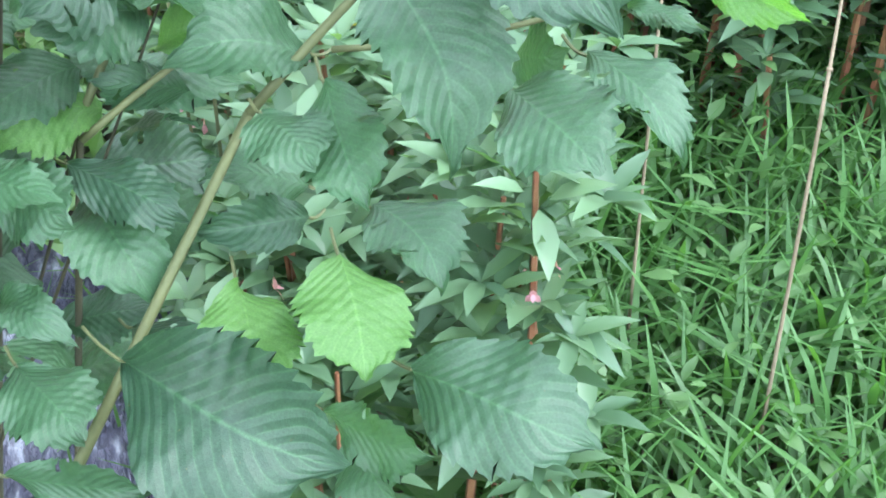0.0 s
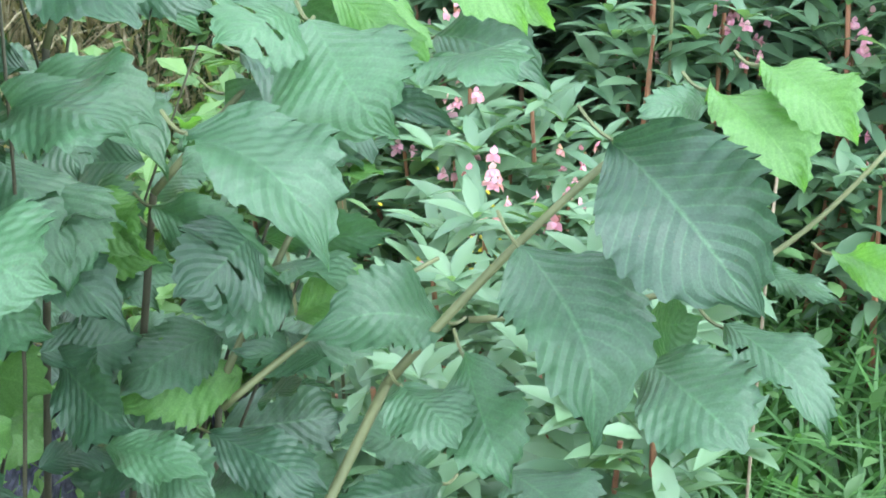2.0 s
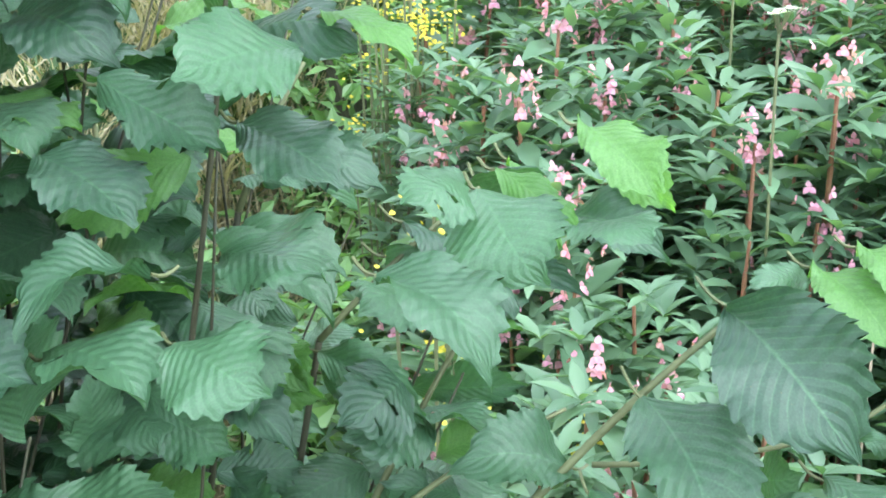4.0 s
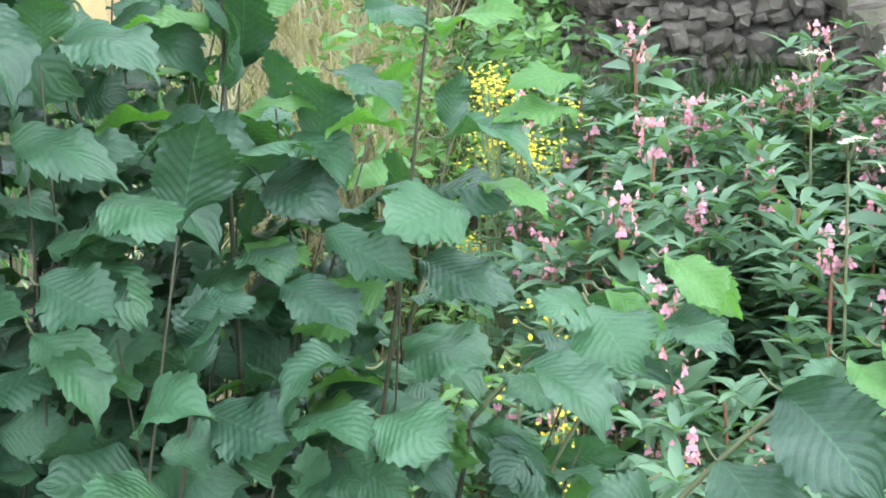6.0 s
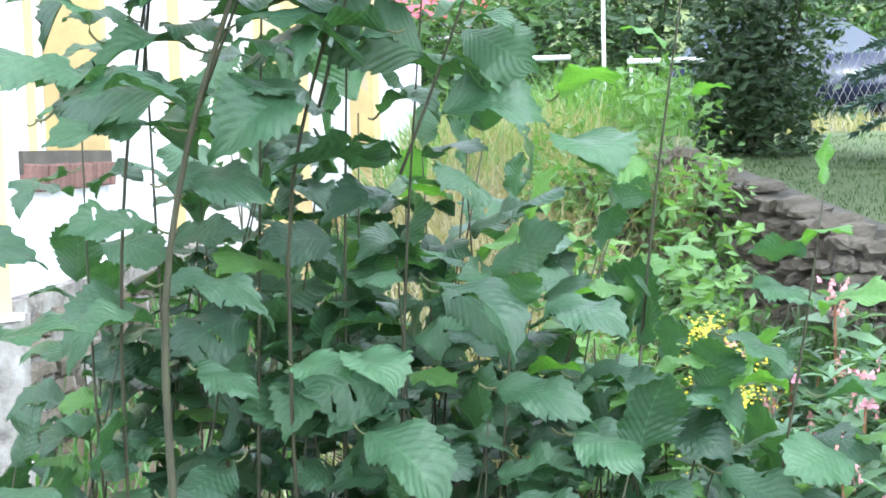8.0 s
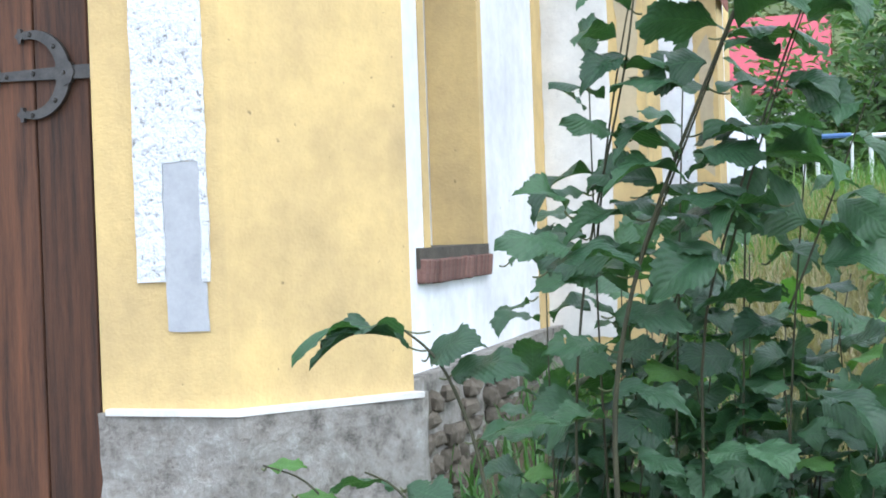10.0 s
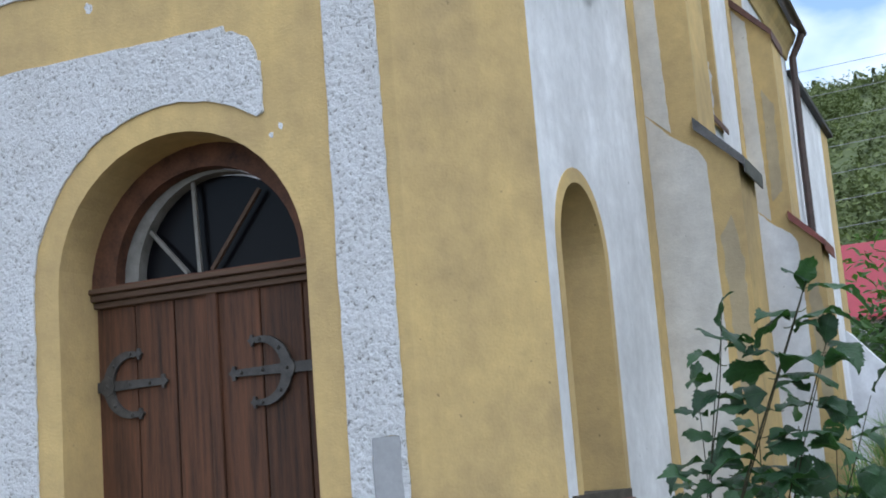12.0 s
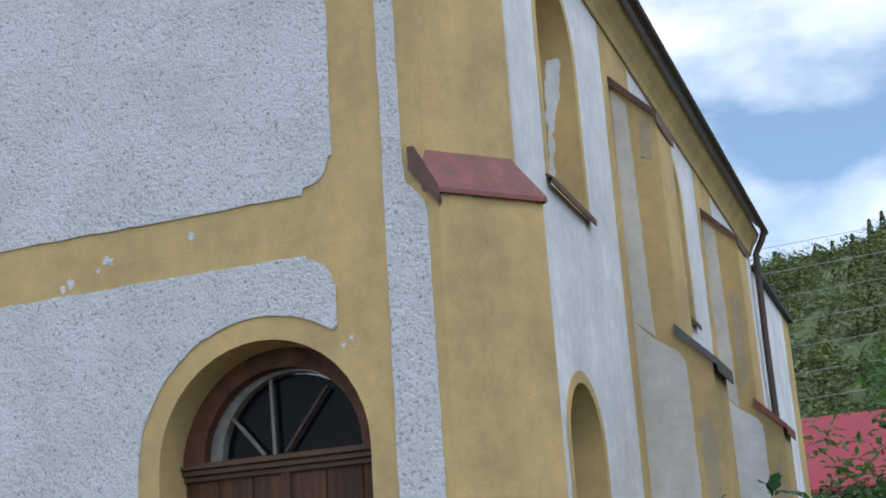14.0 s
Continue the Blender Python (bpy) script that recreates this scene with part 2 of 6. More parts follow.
M_STEM = plain("green_brown_bark", (0.055, 0.068, 0.024), (0.115, 0.128, 0.05), 14, 0.7, 0.4, 0.003)
M_BARK = plain("brown_bark", (0.018, 0.020, 0.009), (0.048, 0.047, 0.020), 14, 0.8, 0.5, 0.004)
M_REDSTEM = plain("red_stalk", (0.15, 0.035, 0.025), (0.22, 0.14, 0.06), 8, 0.5, 0.2, 0.003)
M_PINK = leafy("pink_petal", (0.50, 0.15, 0.27), (0.74, 0.46, 0.54), 0, 0.6, 0.35)
M_GOLD = leafy("yellow_petal", (0.40, 0.32, 0.015), (0.58, 0.50, 0.05), 0, 0.6, 0.3)
M_CREAM = leafy("cream_umbel", (0.55, 0.57, 0.45), (0.75, 0.75, 0.65), 0, 0.7, 0.3)
M_SPRUCE = leafy("spruce_needles", (0.05, 0.10, 0.085), (0.13, 0.21, 0.19), 0, 0.6, 0.15)
M_DARKBUSH = leafy("dark_hedge_leaf", (0.02, 0.045, 0.02), (0.055, 0.10, 0.04), 0, 0.5, 0.2)
M_FOREST = leafy("forest_crowns", (0.03, 0.05, 0.03), (0.26, 0.31, 0.12), 0, 0.9, 0.1, 0.16, 0.25)


def glassy(name, colour, rough=0.05):
    m, n, l, b = material(name, rough)
    b.inputs["Base Color"].default_value = (*colour, 1)
    b.inputs["Specular IOR Level"].default_value = 0.6
    return m


M_GLASS = glassy("dark_pane", (0.006, 0.006, 0.008), 0.2)
M_GLASS.node_tree.nodes["Principled BSDF"].inputs["Specular IOR Level"].default_value = 0.12


def stream_material():
    m, n, l, b = material("stream_water", 0.08)
    b.inputs["Base Color"].default_value = (0.035, 0.035, 0.045, 1)
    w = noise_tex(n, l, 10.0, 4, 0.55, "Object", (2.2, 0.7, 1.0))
    # sky reflection on the ripples, put into the base colour as pale bluish streaks
    sky_glint = ramp(n, (0.42, (0.08, 0.08, 0.12)), (0.56, (0.14, 0.14, 0.20)), (0.72, (0.50, 0.52, 0.62)))
    l.new(w.outputs["Fac"], sky_glint.inputs["Fac"])
    l.new(sky_glint.outputs["Color"], b.inputs["Base Color"])
    bump(n, l, b, w.outputs["Fac"], 1.0, 0.12)
    return m


M_WATER = stream_material()
M_CARBLUE = glassy("car_paint", (0.012, 0.018, 0.045), 0.25)
M_CARGLASS = glassy("car_glass", (0.05, 0.07, 0.10), 0.08)
M_TYRE = glassy("tyre_rubber", (0.02, 0.02, 0.02), 0.8)
M_RIM = glassy("wheel_rim", (0.6, 0.6, 0.6), 0.3)
M_TAIL = glassy("tail_light", (0.45, 0.03, 0.03), 0.2)
M_RAIL = plain("white_rail_paint", (0.55, 0.57, 0.58), (0.78, 0.80, 0.80), 5, 0.5, 0.1)
M_BLUERAIL = plain("blue_rail_paint", (0.05, 0.12, 0.30), (0.09, 0.19, 0.42), 5, 0.5, 0.1)
M_GREENPOST = plain("green_post_paint", (0.02, 0.09, 0.06), (0.04, 0.15, 0.10), 5, 0.5, 0.1)
M_WIRE = plain("galvanised_wire", (0.25, 0.26, 0.27), (0.42, 0.43, 0.44), 5, 0.5, 0.1, 0.002, 0.5)
M_REDROOF = plain("red_roof_sheet", (0.27, 0.022, 0.04), (0.36, 0.032, 0.055), 1.0, 0.5, 0.1)
M_HOUSE = plain("house_render", (0.62, 0.62, 0.60), (0.78, 0.77, 0.74), 1.0, 0.9, 0.1)
M_TRUNK = plain("dark_trunk", (0.03, 0.026, 0.022), (0.075, 0.065, 0.055), 9, 0.9, 0.8, 0.02)
M_TWIG = plain("dead_stalk", (0.11, 0.085, 0.05), (0.22, 0.18, 0.12), 12, 0.8, 0.3)
# ---- building blocks ----
def part(name, bm, mat, parent=None, label="", smooth=False):
    """Links a bmesh as one mesh object, under a thing or a part."""
    me = bpy.data.meshes.new(name)
    bm.to_mesh(me)
    bm.free()
    me.materials.append(mat)
    if smooth:
        me.shade_smooth()
    ob = new(name, me)
    if parent:
        ob.parent = parent
    if label:
        ob["label"] = label
    return ob


def thing(name, label, category, at=(0, 0, 0), group="", kind=""):
    ob = new(name)
    ob.location = at
    ob.empty_display_size = 0.1
    return tagged(ob, label, category, group, kind)


def box(bm, x0, x1, y0, y1, z0, z1, bevel=0.0):
    r = bmesh.ops.create_cube(bm, size=1.0)
    for v in r["verts"]:
        v.co = Vector((x0 + (v.co.x + 0.5) * (x1 - x0), y0 + (v.co.y + 0.5) * (y1 - y0), z0 + (v.co.z + 0.5) * (z1 - z0)))
    if bevel:
        edges = list({e for v in r["verts"] for e in v.link_edges})
        bmesh.ops.bevel(bm, geom=edges, offset=bevel, segments=1, affect="EDGES")
    return bm


def cube(x0, x1, y0, y1, z0, z1, bevel=0.0):
    return box(bmesh.new(), x0, x1, y0, y1, z0, z1, bevel)


FRONT = Matrix(((1, 0, 0, 0), (0, 0, 1, 0), (0, 1, 0, 0), (0, 0, 0, 1)))  # u to the east, v up, depth into the wall
SIDE = Matrix(((0, 0, -1, 0), (1, 0, 0, 0), (0, 1, 0, 0), (0, 0, 0, 1)))  # u to the north, v up, depth into the wall


def slab(outer, holes, plane, near, far):
    """A plate with holes: loops of (u, v) in a plane, from depth near to depth far."""
    bm = bmesh.new()
    edges = []
    for loop in (outer, *holes):
        vs = [bm.verts.new((u, v, near)) for u, v in loop]
        edges += [bm.edges.new((vs[i], vs[(i + 1) % len(vs)])) for i in range(len(vs))]
    bmesh.ops.triangle_fill(bm, use_beauty=True, use_dissolve=False, edges=edges)
    r = bmesh.ops.extrude_face_region(bm, geom=list(bm.faces))
    for g in r["geom"]:
        if isinstance(g, bmesh.types.BMVert):
            g.co.z = far
    bmesh.ops.transform(bm, matrix=plane, verts=bm.verts)
    bmesh.ops.recalc_face_normals(bm, faces=bm.faces)
    return bm


def arch(cx, half, spring, base, rise=None, steps=20):
    """An arched opening's loop: centre, half width, springing height, foot."""
    rise = rise or half
    pts = [(cx + half * math.cos(math.pi * i / steps), spring + rise * math.sin(math.pi * i / steps)) for i in range(steps + 1)]
    return [(cx + half, base)] + pts + [(cx - half, base)]


def tube(bm, pts, radii, sides=7):
    rings = []
    for i, p in enumerate(pts):
        p = Vector(p)
        d = (Vector(pts[min(i + 1, len(pts) - 1)]) - Vector(pts[max(i - 1, 0)])).normalized()
        a = d.orthogonal().normalized()
        b = d.cross(a)
        r = radii[i] if hasattr(radii, "__len__") else radii
        rings.append([bm.verts.new(p + (a * math.cos(k * math.tau / sides) + b * math.sin(k * math.tau / sides)) * r) for k in range(sides)])
    for q, s in zip(rings, rings[1:]):
        # keep neighbouring rings from twisting against each other
        off = min(range(sides), key=lambda o: sum((q[k].co - s[(k + o) % sides].co).length for k in range(sides)))
        for k in range(sides):
            bm.faces.new((q[k], q[(k + 1) % sides], s[(k + 1 + off) % sides], s[(k + off) % sides]))
        s[:] = s[off:] + s[:off]
    bm.faces.new(rings[0][::-1])
    bm.faces.new(rings[-1])
    return bm


def prism(foot, z0, z1):
    """An upright prism over a footprint."""
    bm = bmesh.new()
    lo = [bm.verts.new((x, y, z0)) for x, y in foot]
    hi = [bm.verts.new((x, y, z1)) for x, y in foot]
    n = len(foot)
    for i in range(n):
        bm.faces.new((lo[i], lo[(i + 1) % n], hi[(i + 1) % n], hi[i]))
    bm.faces.new(hi)
    bm.faces.new(lo[::-1])
    bmesh.ops.recalc_face_normals(bm, faces=bm.faces)
    return bm


def ragged(loop, amount, seed, step=0.05):
    """A loop of (u, v) cut into short steps and roughened, as hand-laid plaster edges are."""
    rng, out = random.Random(seed), []
    for (a, b), (c, d) in zip(loop, loop[1:] + loop[:1]):
        n = max(1, min(60, int(math.hypot(c - a, d - b) / step)))
        for i in range(n):
            out.append((a + (c - a) * i / n + rng.uniform(-amount, amount), b + (d - b) * i / n + rng.uniform(-amount, amount)))
    return out


# ---- the church ----
church = thing("church", "old church in ochre and white plaster with stepped buttresses", "church")
XS = 0.8  # outer face of the long side wall
GROUND_Z = 0.0
door_hole = arch(-1.01, 0.82, 2.96, -0.6)
front = slab([(-7.0, -0.6), (0.3, -0.6), (0.3, 9.6), (-7.0, 9.6)], [door_hole], FRONT, 0.0, 0.55)
part("front_wall", front, M_YELLOW, church, "ochre plastered gable wall with an arched doorway")
curve = [(-0.62 + 0.2 * math.sin(a), 4.30 - 0.2 * (1 - math.cos(a))) for a in [i * math.pi / 12 for i in range(7)]]
ring = [(-1.0 + 1.0 * math.cos(a), 2.95 + 1.0 * math.sin(a)) for a in [math.pi * (0.31 + 0.69 * i / 18) for i in range(19)]]
low_panel = [(-6.9, 4.34), (-0.63, 4.34)] + curve + [(-0.40, 4.09), (-0.40, 3.80)] + ring + [(-2.0, 1.0), (-6.9, 1.0)]
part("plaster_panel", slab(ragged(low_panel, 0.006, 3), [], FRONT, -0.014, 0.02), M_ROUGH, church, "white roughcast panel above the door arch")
curve = [(-0.62 + 0.2 * math.sin(a), 4.84 + 0.2 * (1 - math.cos(a))) for a in [i * math.pi / 12 for i in range(7)]]
high_panel = [(-6.9, 4.79), (-0.63, 4.79)] + curve + [(-0.395, 5.05), (-0.385, 9.3), (-6.9, 9.3)]
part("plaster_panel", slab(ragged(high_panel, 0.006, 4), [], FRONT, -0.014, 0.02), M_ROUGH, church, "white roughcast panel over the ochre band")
strip = [(0.0, 1.47), (0.13, 1.47), (0.13, 1.96), (0.295, 1.96), (0.295, 1.47), (0.33, 1.47), (0.315, 4.50), (0.29, 4.60), (0.17, 4.74), (0.145, 4.90), (0.145, 9.3), (0.0, 9.3)]
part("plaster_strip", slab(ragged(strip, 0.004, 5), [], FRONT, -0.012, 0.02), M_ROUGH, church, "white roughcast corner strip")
part("cement_patch", slab(ragged([(0.132, 1.27), (0.318, 1.27), (0.293, 1.958), (0.132, 1.958)], 0.003, 6), [], FRONT, -0.009, 0.02), M_PATCH, church, "grey cement patch on the corner strip")

# corner pier, set diagonally
LOW = [(0.30, 0.0), (0.40, 0.0), (0.965, 0.62), (0.72, 0.82), (0.3, 0.5)]
HIGH = [(0.30, 0.004), (0.245, 0.0), (0.735, 0.52), (0.60, 0.70), (0.3, 0.5)]
part("corner_pier", prism(LOW, 0.9, 4.66), M_YELLOW, church, "ochre lower stage of the diagonal corner pier")
part("corner_pier", prism([(0.245, 0.0), (0.765, 0.552), (0.795, 0.64), (0.2, 0.64)], 4.60, 9.4), M_YELLOW, church, "ochre upper stage of the diagonal corner pier")
bm = bmesh.new()
a0, a1 = Vector((0.245, 0.0, 4.98)), Vector((0.768, 0.556, 4.98))
b0, b1 = Vector((0.415, -0.025, 4.66)), Vector((1.005, 0.605, 4.66))
b0r, b1r, c0 = Vector((0.3, 0.01, 4.66)), Vector((0.78, 0.82, 4.66)), Vector((0.24, 0.01, 4.70))
top = [bm.verts.new(v) for v in (a0, a1, b1, b0, b1r, c0)]
low = [bm.verts.new(v - Vector((0, 0, 0.035))) for v in (a0, a1, b1, b0, b1r, c0)]
for f in ((0, 3, 2, 1), (1, 2, 4), (0, 5, 3)):
    bm.faces.new([top[i] for i in f])
    bm.faces.new([low[i] for i in f][::-1])
for i, j in ((3, 2), (2, 4), (5, 3), (4, 1), (1, 0), (0, 5)):
    bm.faces.new((top[i], low[i], low[j], top[j]))
bmesh.ops.recalc_face_normals(bm, faces=bm.faces)
part("pier_cap", bm, M_CAPRED, church, "weathered red sheet-metal cap on the corner pier")
part("cap_flashing", slab(ragged([(0.20, 4.99), (0.25, 4.985), (0.42, 4.665), (0.42, 4.54), (0.20, 4.82)], 0.004, 9), [], FRONT, -0.035, 0.01), M_CAPBROWN, church, "rusty brown side flashing of the pier cap")

# long side wall with blind niches and windows
BAY = 4.9
holes = [arch(1.91, 0.49, 3.05, 1.5)]
for k in range(3):
    holes.append(arch(2.03 + BAY * k, 0.56, 6.5, 5.05, 0.62))
holes += [arch(1.91 + BAY * k, 0.49, 3.05, 1.5) for k in (1, 2)]
part("side_wall", slab([(0.61, -0.6), (13.6, -0.6), (13.6, 7.75), (0.61, 7.75)], holes, SIDE, -XS, -XS + 0.35), M_WHITE, church, "white plastered side wall")
part("niche_back", cube(XS - 0.42, XS - 0.30, 0.6, 13.5, 0.6, 7.6), M_GREY, church, "stained whitish back of the blind niches")
for k in range(3):
    for cx, half, spring, foot, rise, wide in ((1.91 + BAY * k, 0.49, 3.05, 1.56, 0.49, 0.09), (2.03 + BAY * k, 0.56, 6.5, 5.05, 0.62, 0.09)):
        outer = arch(cx, half + wide, spring, foot, rise + wide)
        part("niche_surround", slab(outer, [arch(cx, half - 0.006, spring, foot + 0.004, rise - 0.006)], SIDE, -XS - 0.006, -XS + 0.295), M_YELLOW, church)


def brick_sill(cy, half, z, rng):
    """A row of bricks on edge, leaning outwards, under a niche."""
    sill = part("brick_sill", cube(XS - 0.3, XS + 0.02, cy - half, cy + half, z - 0.11, z - 0.01), M_MORTAR, church, "weathered brick-on-edge window sill")
    n = int(2 * half / 0.077)
    mesh = None
    for i in range(n):
        if mesh is None:
            b = part("brick", cube(XS - 0.30, XS + 0.055, -0.034, 0.034, -0.112, 0.004, 0.006), M_BRICK, sill)
            mesh = b.data
        else:
            b = new("brick", mesh)
            b.parent = sill
        b.location = (rng.uniform(-0.006, 0.006), cy - half + 0.0385 + i * 0.077, z + rng.uniform(-0.004, 0.004))
        b.rotation_euler = (0, radians(5), 0)


rng = random.Random(8)
for k in range(3):
    brick_sill(1.83 + BAY * k, 0.625, 1.575, rng)


def sheet_cap(name, y0, y1, xin, zin, xout, zout, mat, label="", lip=0.055, thick=0.02):
    """A bent metal sheet that sheds water from a wall: sloping top, turned-down lip, thickness."""
    bm = bmesh.new()
    prof = [(xin, zin), (xout, zout), (xout, zout - lip), (xout - 0.012, zout - lip), (xout - 0.012, zout - thick * 0.6), (xin, zin - thick)]
    a = [bm.verts.new((x, y0, z)) for x, z in prof]
    b = [bm.verts.new((x, y1, z)) for x, z in prof]
    for i in range(6):
        j = (i + 1) % 6
        bm.faces.new((a[i], b[i], b[j], a[j]))
    bm.faces.new(a[::-1])
    bm.faces.new(b)
    bmesh.ops.recalc_face_normals(bm, faces=bm.faces)
    return part(name, bm, mat, church, label)


for k in range(3):
    sheet_cap("window_sill", 1.36 + BAY * k, 2.68 + BAY * k, XS - 0.02, 5.13, XS + 0.06, 5.08, M_CAPBROWN, "rusty metal window sill")


def buttress(y0, k):
    """A stepped wall buttress: deep foot, shallower upper stage, grey-white flank with an ochre border, a metal cap on each."""
    y1 = y0 + 0.7

    def stage(xo, lo, zi, zo, inset=0.0):
        bm = bmesh.new()
        prof = [(XS - 0.1, lo), (xo, lo), (xo, zo), (XS - 0.1, zi)]
        a, b = ([bm.verts.new((x, y, z)) for x, z in prof] for y in (y0 + inset, y1 - inset))
        for i in range(4):
            bm.faces.new((a[i], b[i], b[(i + 1) % 4], a[(i + 1) % 4]))
        bm.faces.new(a[::-1]), bm.faces.new(b)
        bmesh.ops.recalc_face_normals(bm, faces=bm.faces)
        return bm

    def flank(pts, seed, near=0.007):
        return slab(ragged(pts, 0.004 if near > 0.005 else 0.009, seed), [], FRONT, y0 - near, y0 + 0.03)

    body = part("buttress", stage(1.50, -0.6, 4.83, 4.03), M_YELLOW, church, "ochre lower stage of a side buttress")
    part("flank_panel", flank([(XS + 0.01, 0.9), (1.27, 0.9), (1.26, 3.99), (1.20, 4.10), (1.0, 4.24), (XS + 0.01, 4.44)], 31 + k), M_GREY if k == 0 else M_WHITE, body, "greyish white plaster on the buttress flank")
    high = part("buttress", stage(1.23, 4.2, 7.04, 6.475, 0.004), M_YELLOW, church, "ochre upper stage of a side buttress")
    part("flank_panel", flank([(XS + 0.01, 4.45), (1.00, 4.27), (0.985, 4.8), (0.96, 6.62), (XS + 0.01, 6.80)], 41 + k), M_GREY, high, "greyish white plaster on the buttress flank")
    # worn grey patches on the ochre borders
    part("worn_patch", flank([(1.33, 2.2), (1.44, 2.1), (1.46, 3.2), (1.40, 3.55), (1.31, 3.4)], 51 + k, 0.004), M_WORN, body, "ochre plaster worn down to grey")
    part("worn_patch", flank([(1.05, 6.05), (1.15, 6.0), (1.17, 6.4), (1.07, 6.45)] if k == 0 else [(1.03, 4.5), (1.16, 4.6), (1.17, 5.6), (1.05, 5.8)], 61 + k, 0.004), M_WORN, high, "ochre plaster worn down to grey")
    low_mat = M_CAPGREY if k == 0 else M_CAPRED
    sheet_cap("buttress_cap", y0 - 0.06, y1 + 0.05, 1.19, 4.36, 1.56, 3.98, low_mat, "weathered sheet-metal cap of a buttress", 0.12, 0.10)
    sheet_cap("buttress_cap", y0 - 0.05, y1 + 0.05, XS - 0.02, 6.97, 1.25, 6.47, M_CAPBROWN, "rusty sheet-metal cap of a buttress", 0.12, 0.10)
    part("edge_band", cube(XS - 0.01, XS + 0.008, y0 - 0.26, y0, 0.9, 7.45), M_YELLOW, church)
    part("edge_band", cube(XS - 0.01, XS + 0.008, y1, y1 + 0.26, 0.9, 7.45), M_YELLOW, church)
    part("wall_band", cube(XS - 0.01, XS + 0.0075, y0, y1, 6.6, 7.45), M_YELLOW, church)


for k in range(2):
    buttress(4.0 + BAY * k, k)

# lost paint on the far reveals of the upper niches
for k, pts in enumerate(([(0.51, 5.2), (0.55, 5.3), (0.57, 5.9), (0.67, 6.3), (0.70, 6.7), (0.62, 6.75), (0.53, 6.4)], [(0.52, 5.15), (0.74, 5.2), (0.76, 5.7), (0.68, 6.1), (0.60, 6.3), (0.52, 5.9)])):
    y = 2.584 + BAY * k
    part("bare_patch", slab(ragged(pts, 0.015, 71 + k, 0.05), [], FRONT, y - 0.008, y + 0.01), M_WHITE, church, "white patch where ochre paint has come off")

# cornice, gutter, roof
bm = bmesh.new()
prof = [(XS - 0.1, 7.42), (XS + 0.03, 7.42), (XS + 0.05, 7.50), (XS + 0.09, 7.58), (XS + 0.15, 7.66), (XS + 0.20, 7.78), (XS - 0.1, 7.78)]
a, b = ([bm.verts.new((x, y, z)) for x, z in prof] for y in (0.45, 13.6))
for i in range(7):
    bm.faces.new((a[i], b[i], b[(i + 1) % 7], a[(i + 1) % 7]))
bm.faces.new(a[::-1]), bm.faces.new(b)
bmesh.ops.recalc_face_normals(bm, faces=bm.faces)
part("cornice", bm, M_YELLOW, church, "ochre moulded eaves cornice")
bm = bmesh.new()
prof = [(1.10, 7.80), (1.10, 7.86), (-3.0, 12.6), (-3.0, 12.5)]
a, b = ([bm.verts.new((x, y, z)) for x, z in prof] for y in (0.0, 13.7))
for i in range(4):
    bm.faces.new((a[i], b[i], b[(i + 1) % 4], a[(i + 1) % 4]))
bm.faces.new(a[::-1]), bm.faces.new(b)
bmesh.ops.recalc_face_normals(bm, faces=bm.faces)
part("roof", bm, M_ROOF, church, "dark roof above the long side wall")
bm = tube(bmesh.new(), [(1.10, 0.2, 7.80), (1.10, 6.0, 7.80), (1.10, 13.65, 7.80)], 0.055, 8)
part("gutter", bm, M_PIPE, church, "dark brown eaves gutter")
bm = tube(bmesh.new(), [(1.09, 13.5, 7.78), (1.05, 13.5, 7.66), (0.92, 13.5, 7.42), (0.90, 13.5, 6.0), (0.90, 13.5, 3.0), (0.90, 13.5, 0.0)], 0.055, 8)
part("rain_pipe", bm, M_PIPE, church, "dark brown rain pipe")
# lower choir behind the nave
part("choir_wall", cube(-4.0, XS, 13.62, 18.2, -0.6, 7.2), M_WHITE, church, "white plastered choir wall")
part("choir_quoin", cube(XS - 0.2, XS + 0.008, 17.3, 18.21, -0.6, 7.18), M_YELLOW, church, "ochre corner band of the choir")
part("choir_roof", prism([(-4.2, 13.61), (XS + 0.10, 13.61), (XS + 0.10, 18.35), (-4.2, 18.35)], 7.2, 7.28), M_ROOF, church)
bm = bmesh.new()
for (x0, x1, z0, z1) in ((XS - 0.05, 1.35, -0.6, 3.6),):
    vs = [bm.verts.new(v) for v in ((x0, 17.2, z0), (x1, 17.2, z0), (x1, 17.2, z1 - 0.6), (x0, 17.2, z1 + 0.1), (x0, 18.3, z0), (x1, 18.3, z0), (x1, 18.3, z1 - 0.6), (x0, 18.3, z1 + 0.1))]
    for f in ((0, 1, 2, 3), (7, 6, 5, 4), (1, 5, 6, 2), (2, 6, 7, 3), (0, 3, 7, 4), (0, 4, 5, 1)):
        bm.faces.new([vs[i] for i in f])
part("choir_buttress", bm, M_WHITE, church, "white sloping choir buttress")
part("back_wall", cube(-7.0, -6.5, 0.5, 13.0, -0.6, 9.4), M_WHITE, church)
part("inner_floor", cube(-6.6, 0.5, 0.4, 13.0, -0.65, -0.5), M_GREY, church)

# plinth of rough stone and lost render
PL = [(-7.0, -0.03), (-1.95, -0.03), (-1.95, 0.2), (-7.0, 0.2)]
part("plinth", prism(PL, -0.7, 0.98), M_PLINTH, church, "grey stone plinth with lost render")


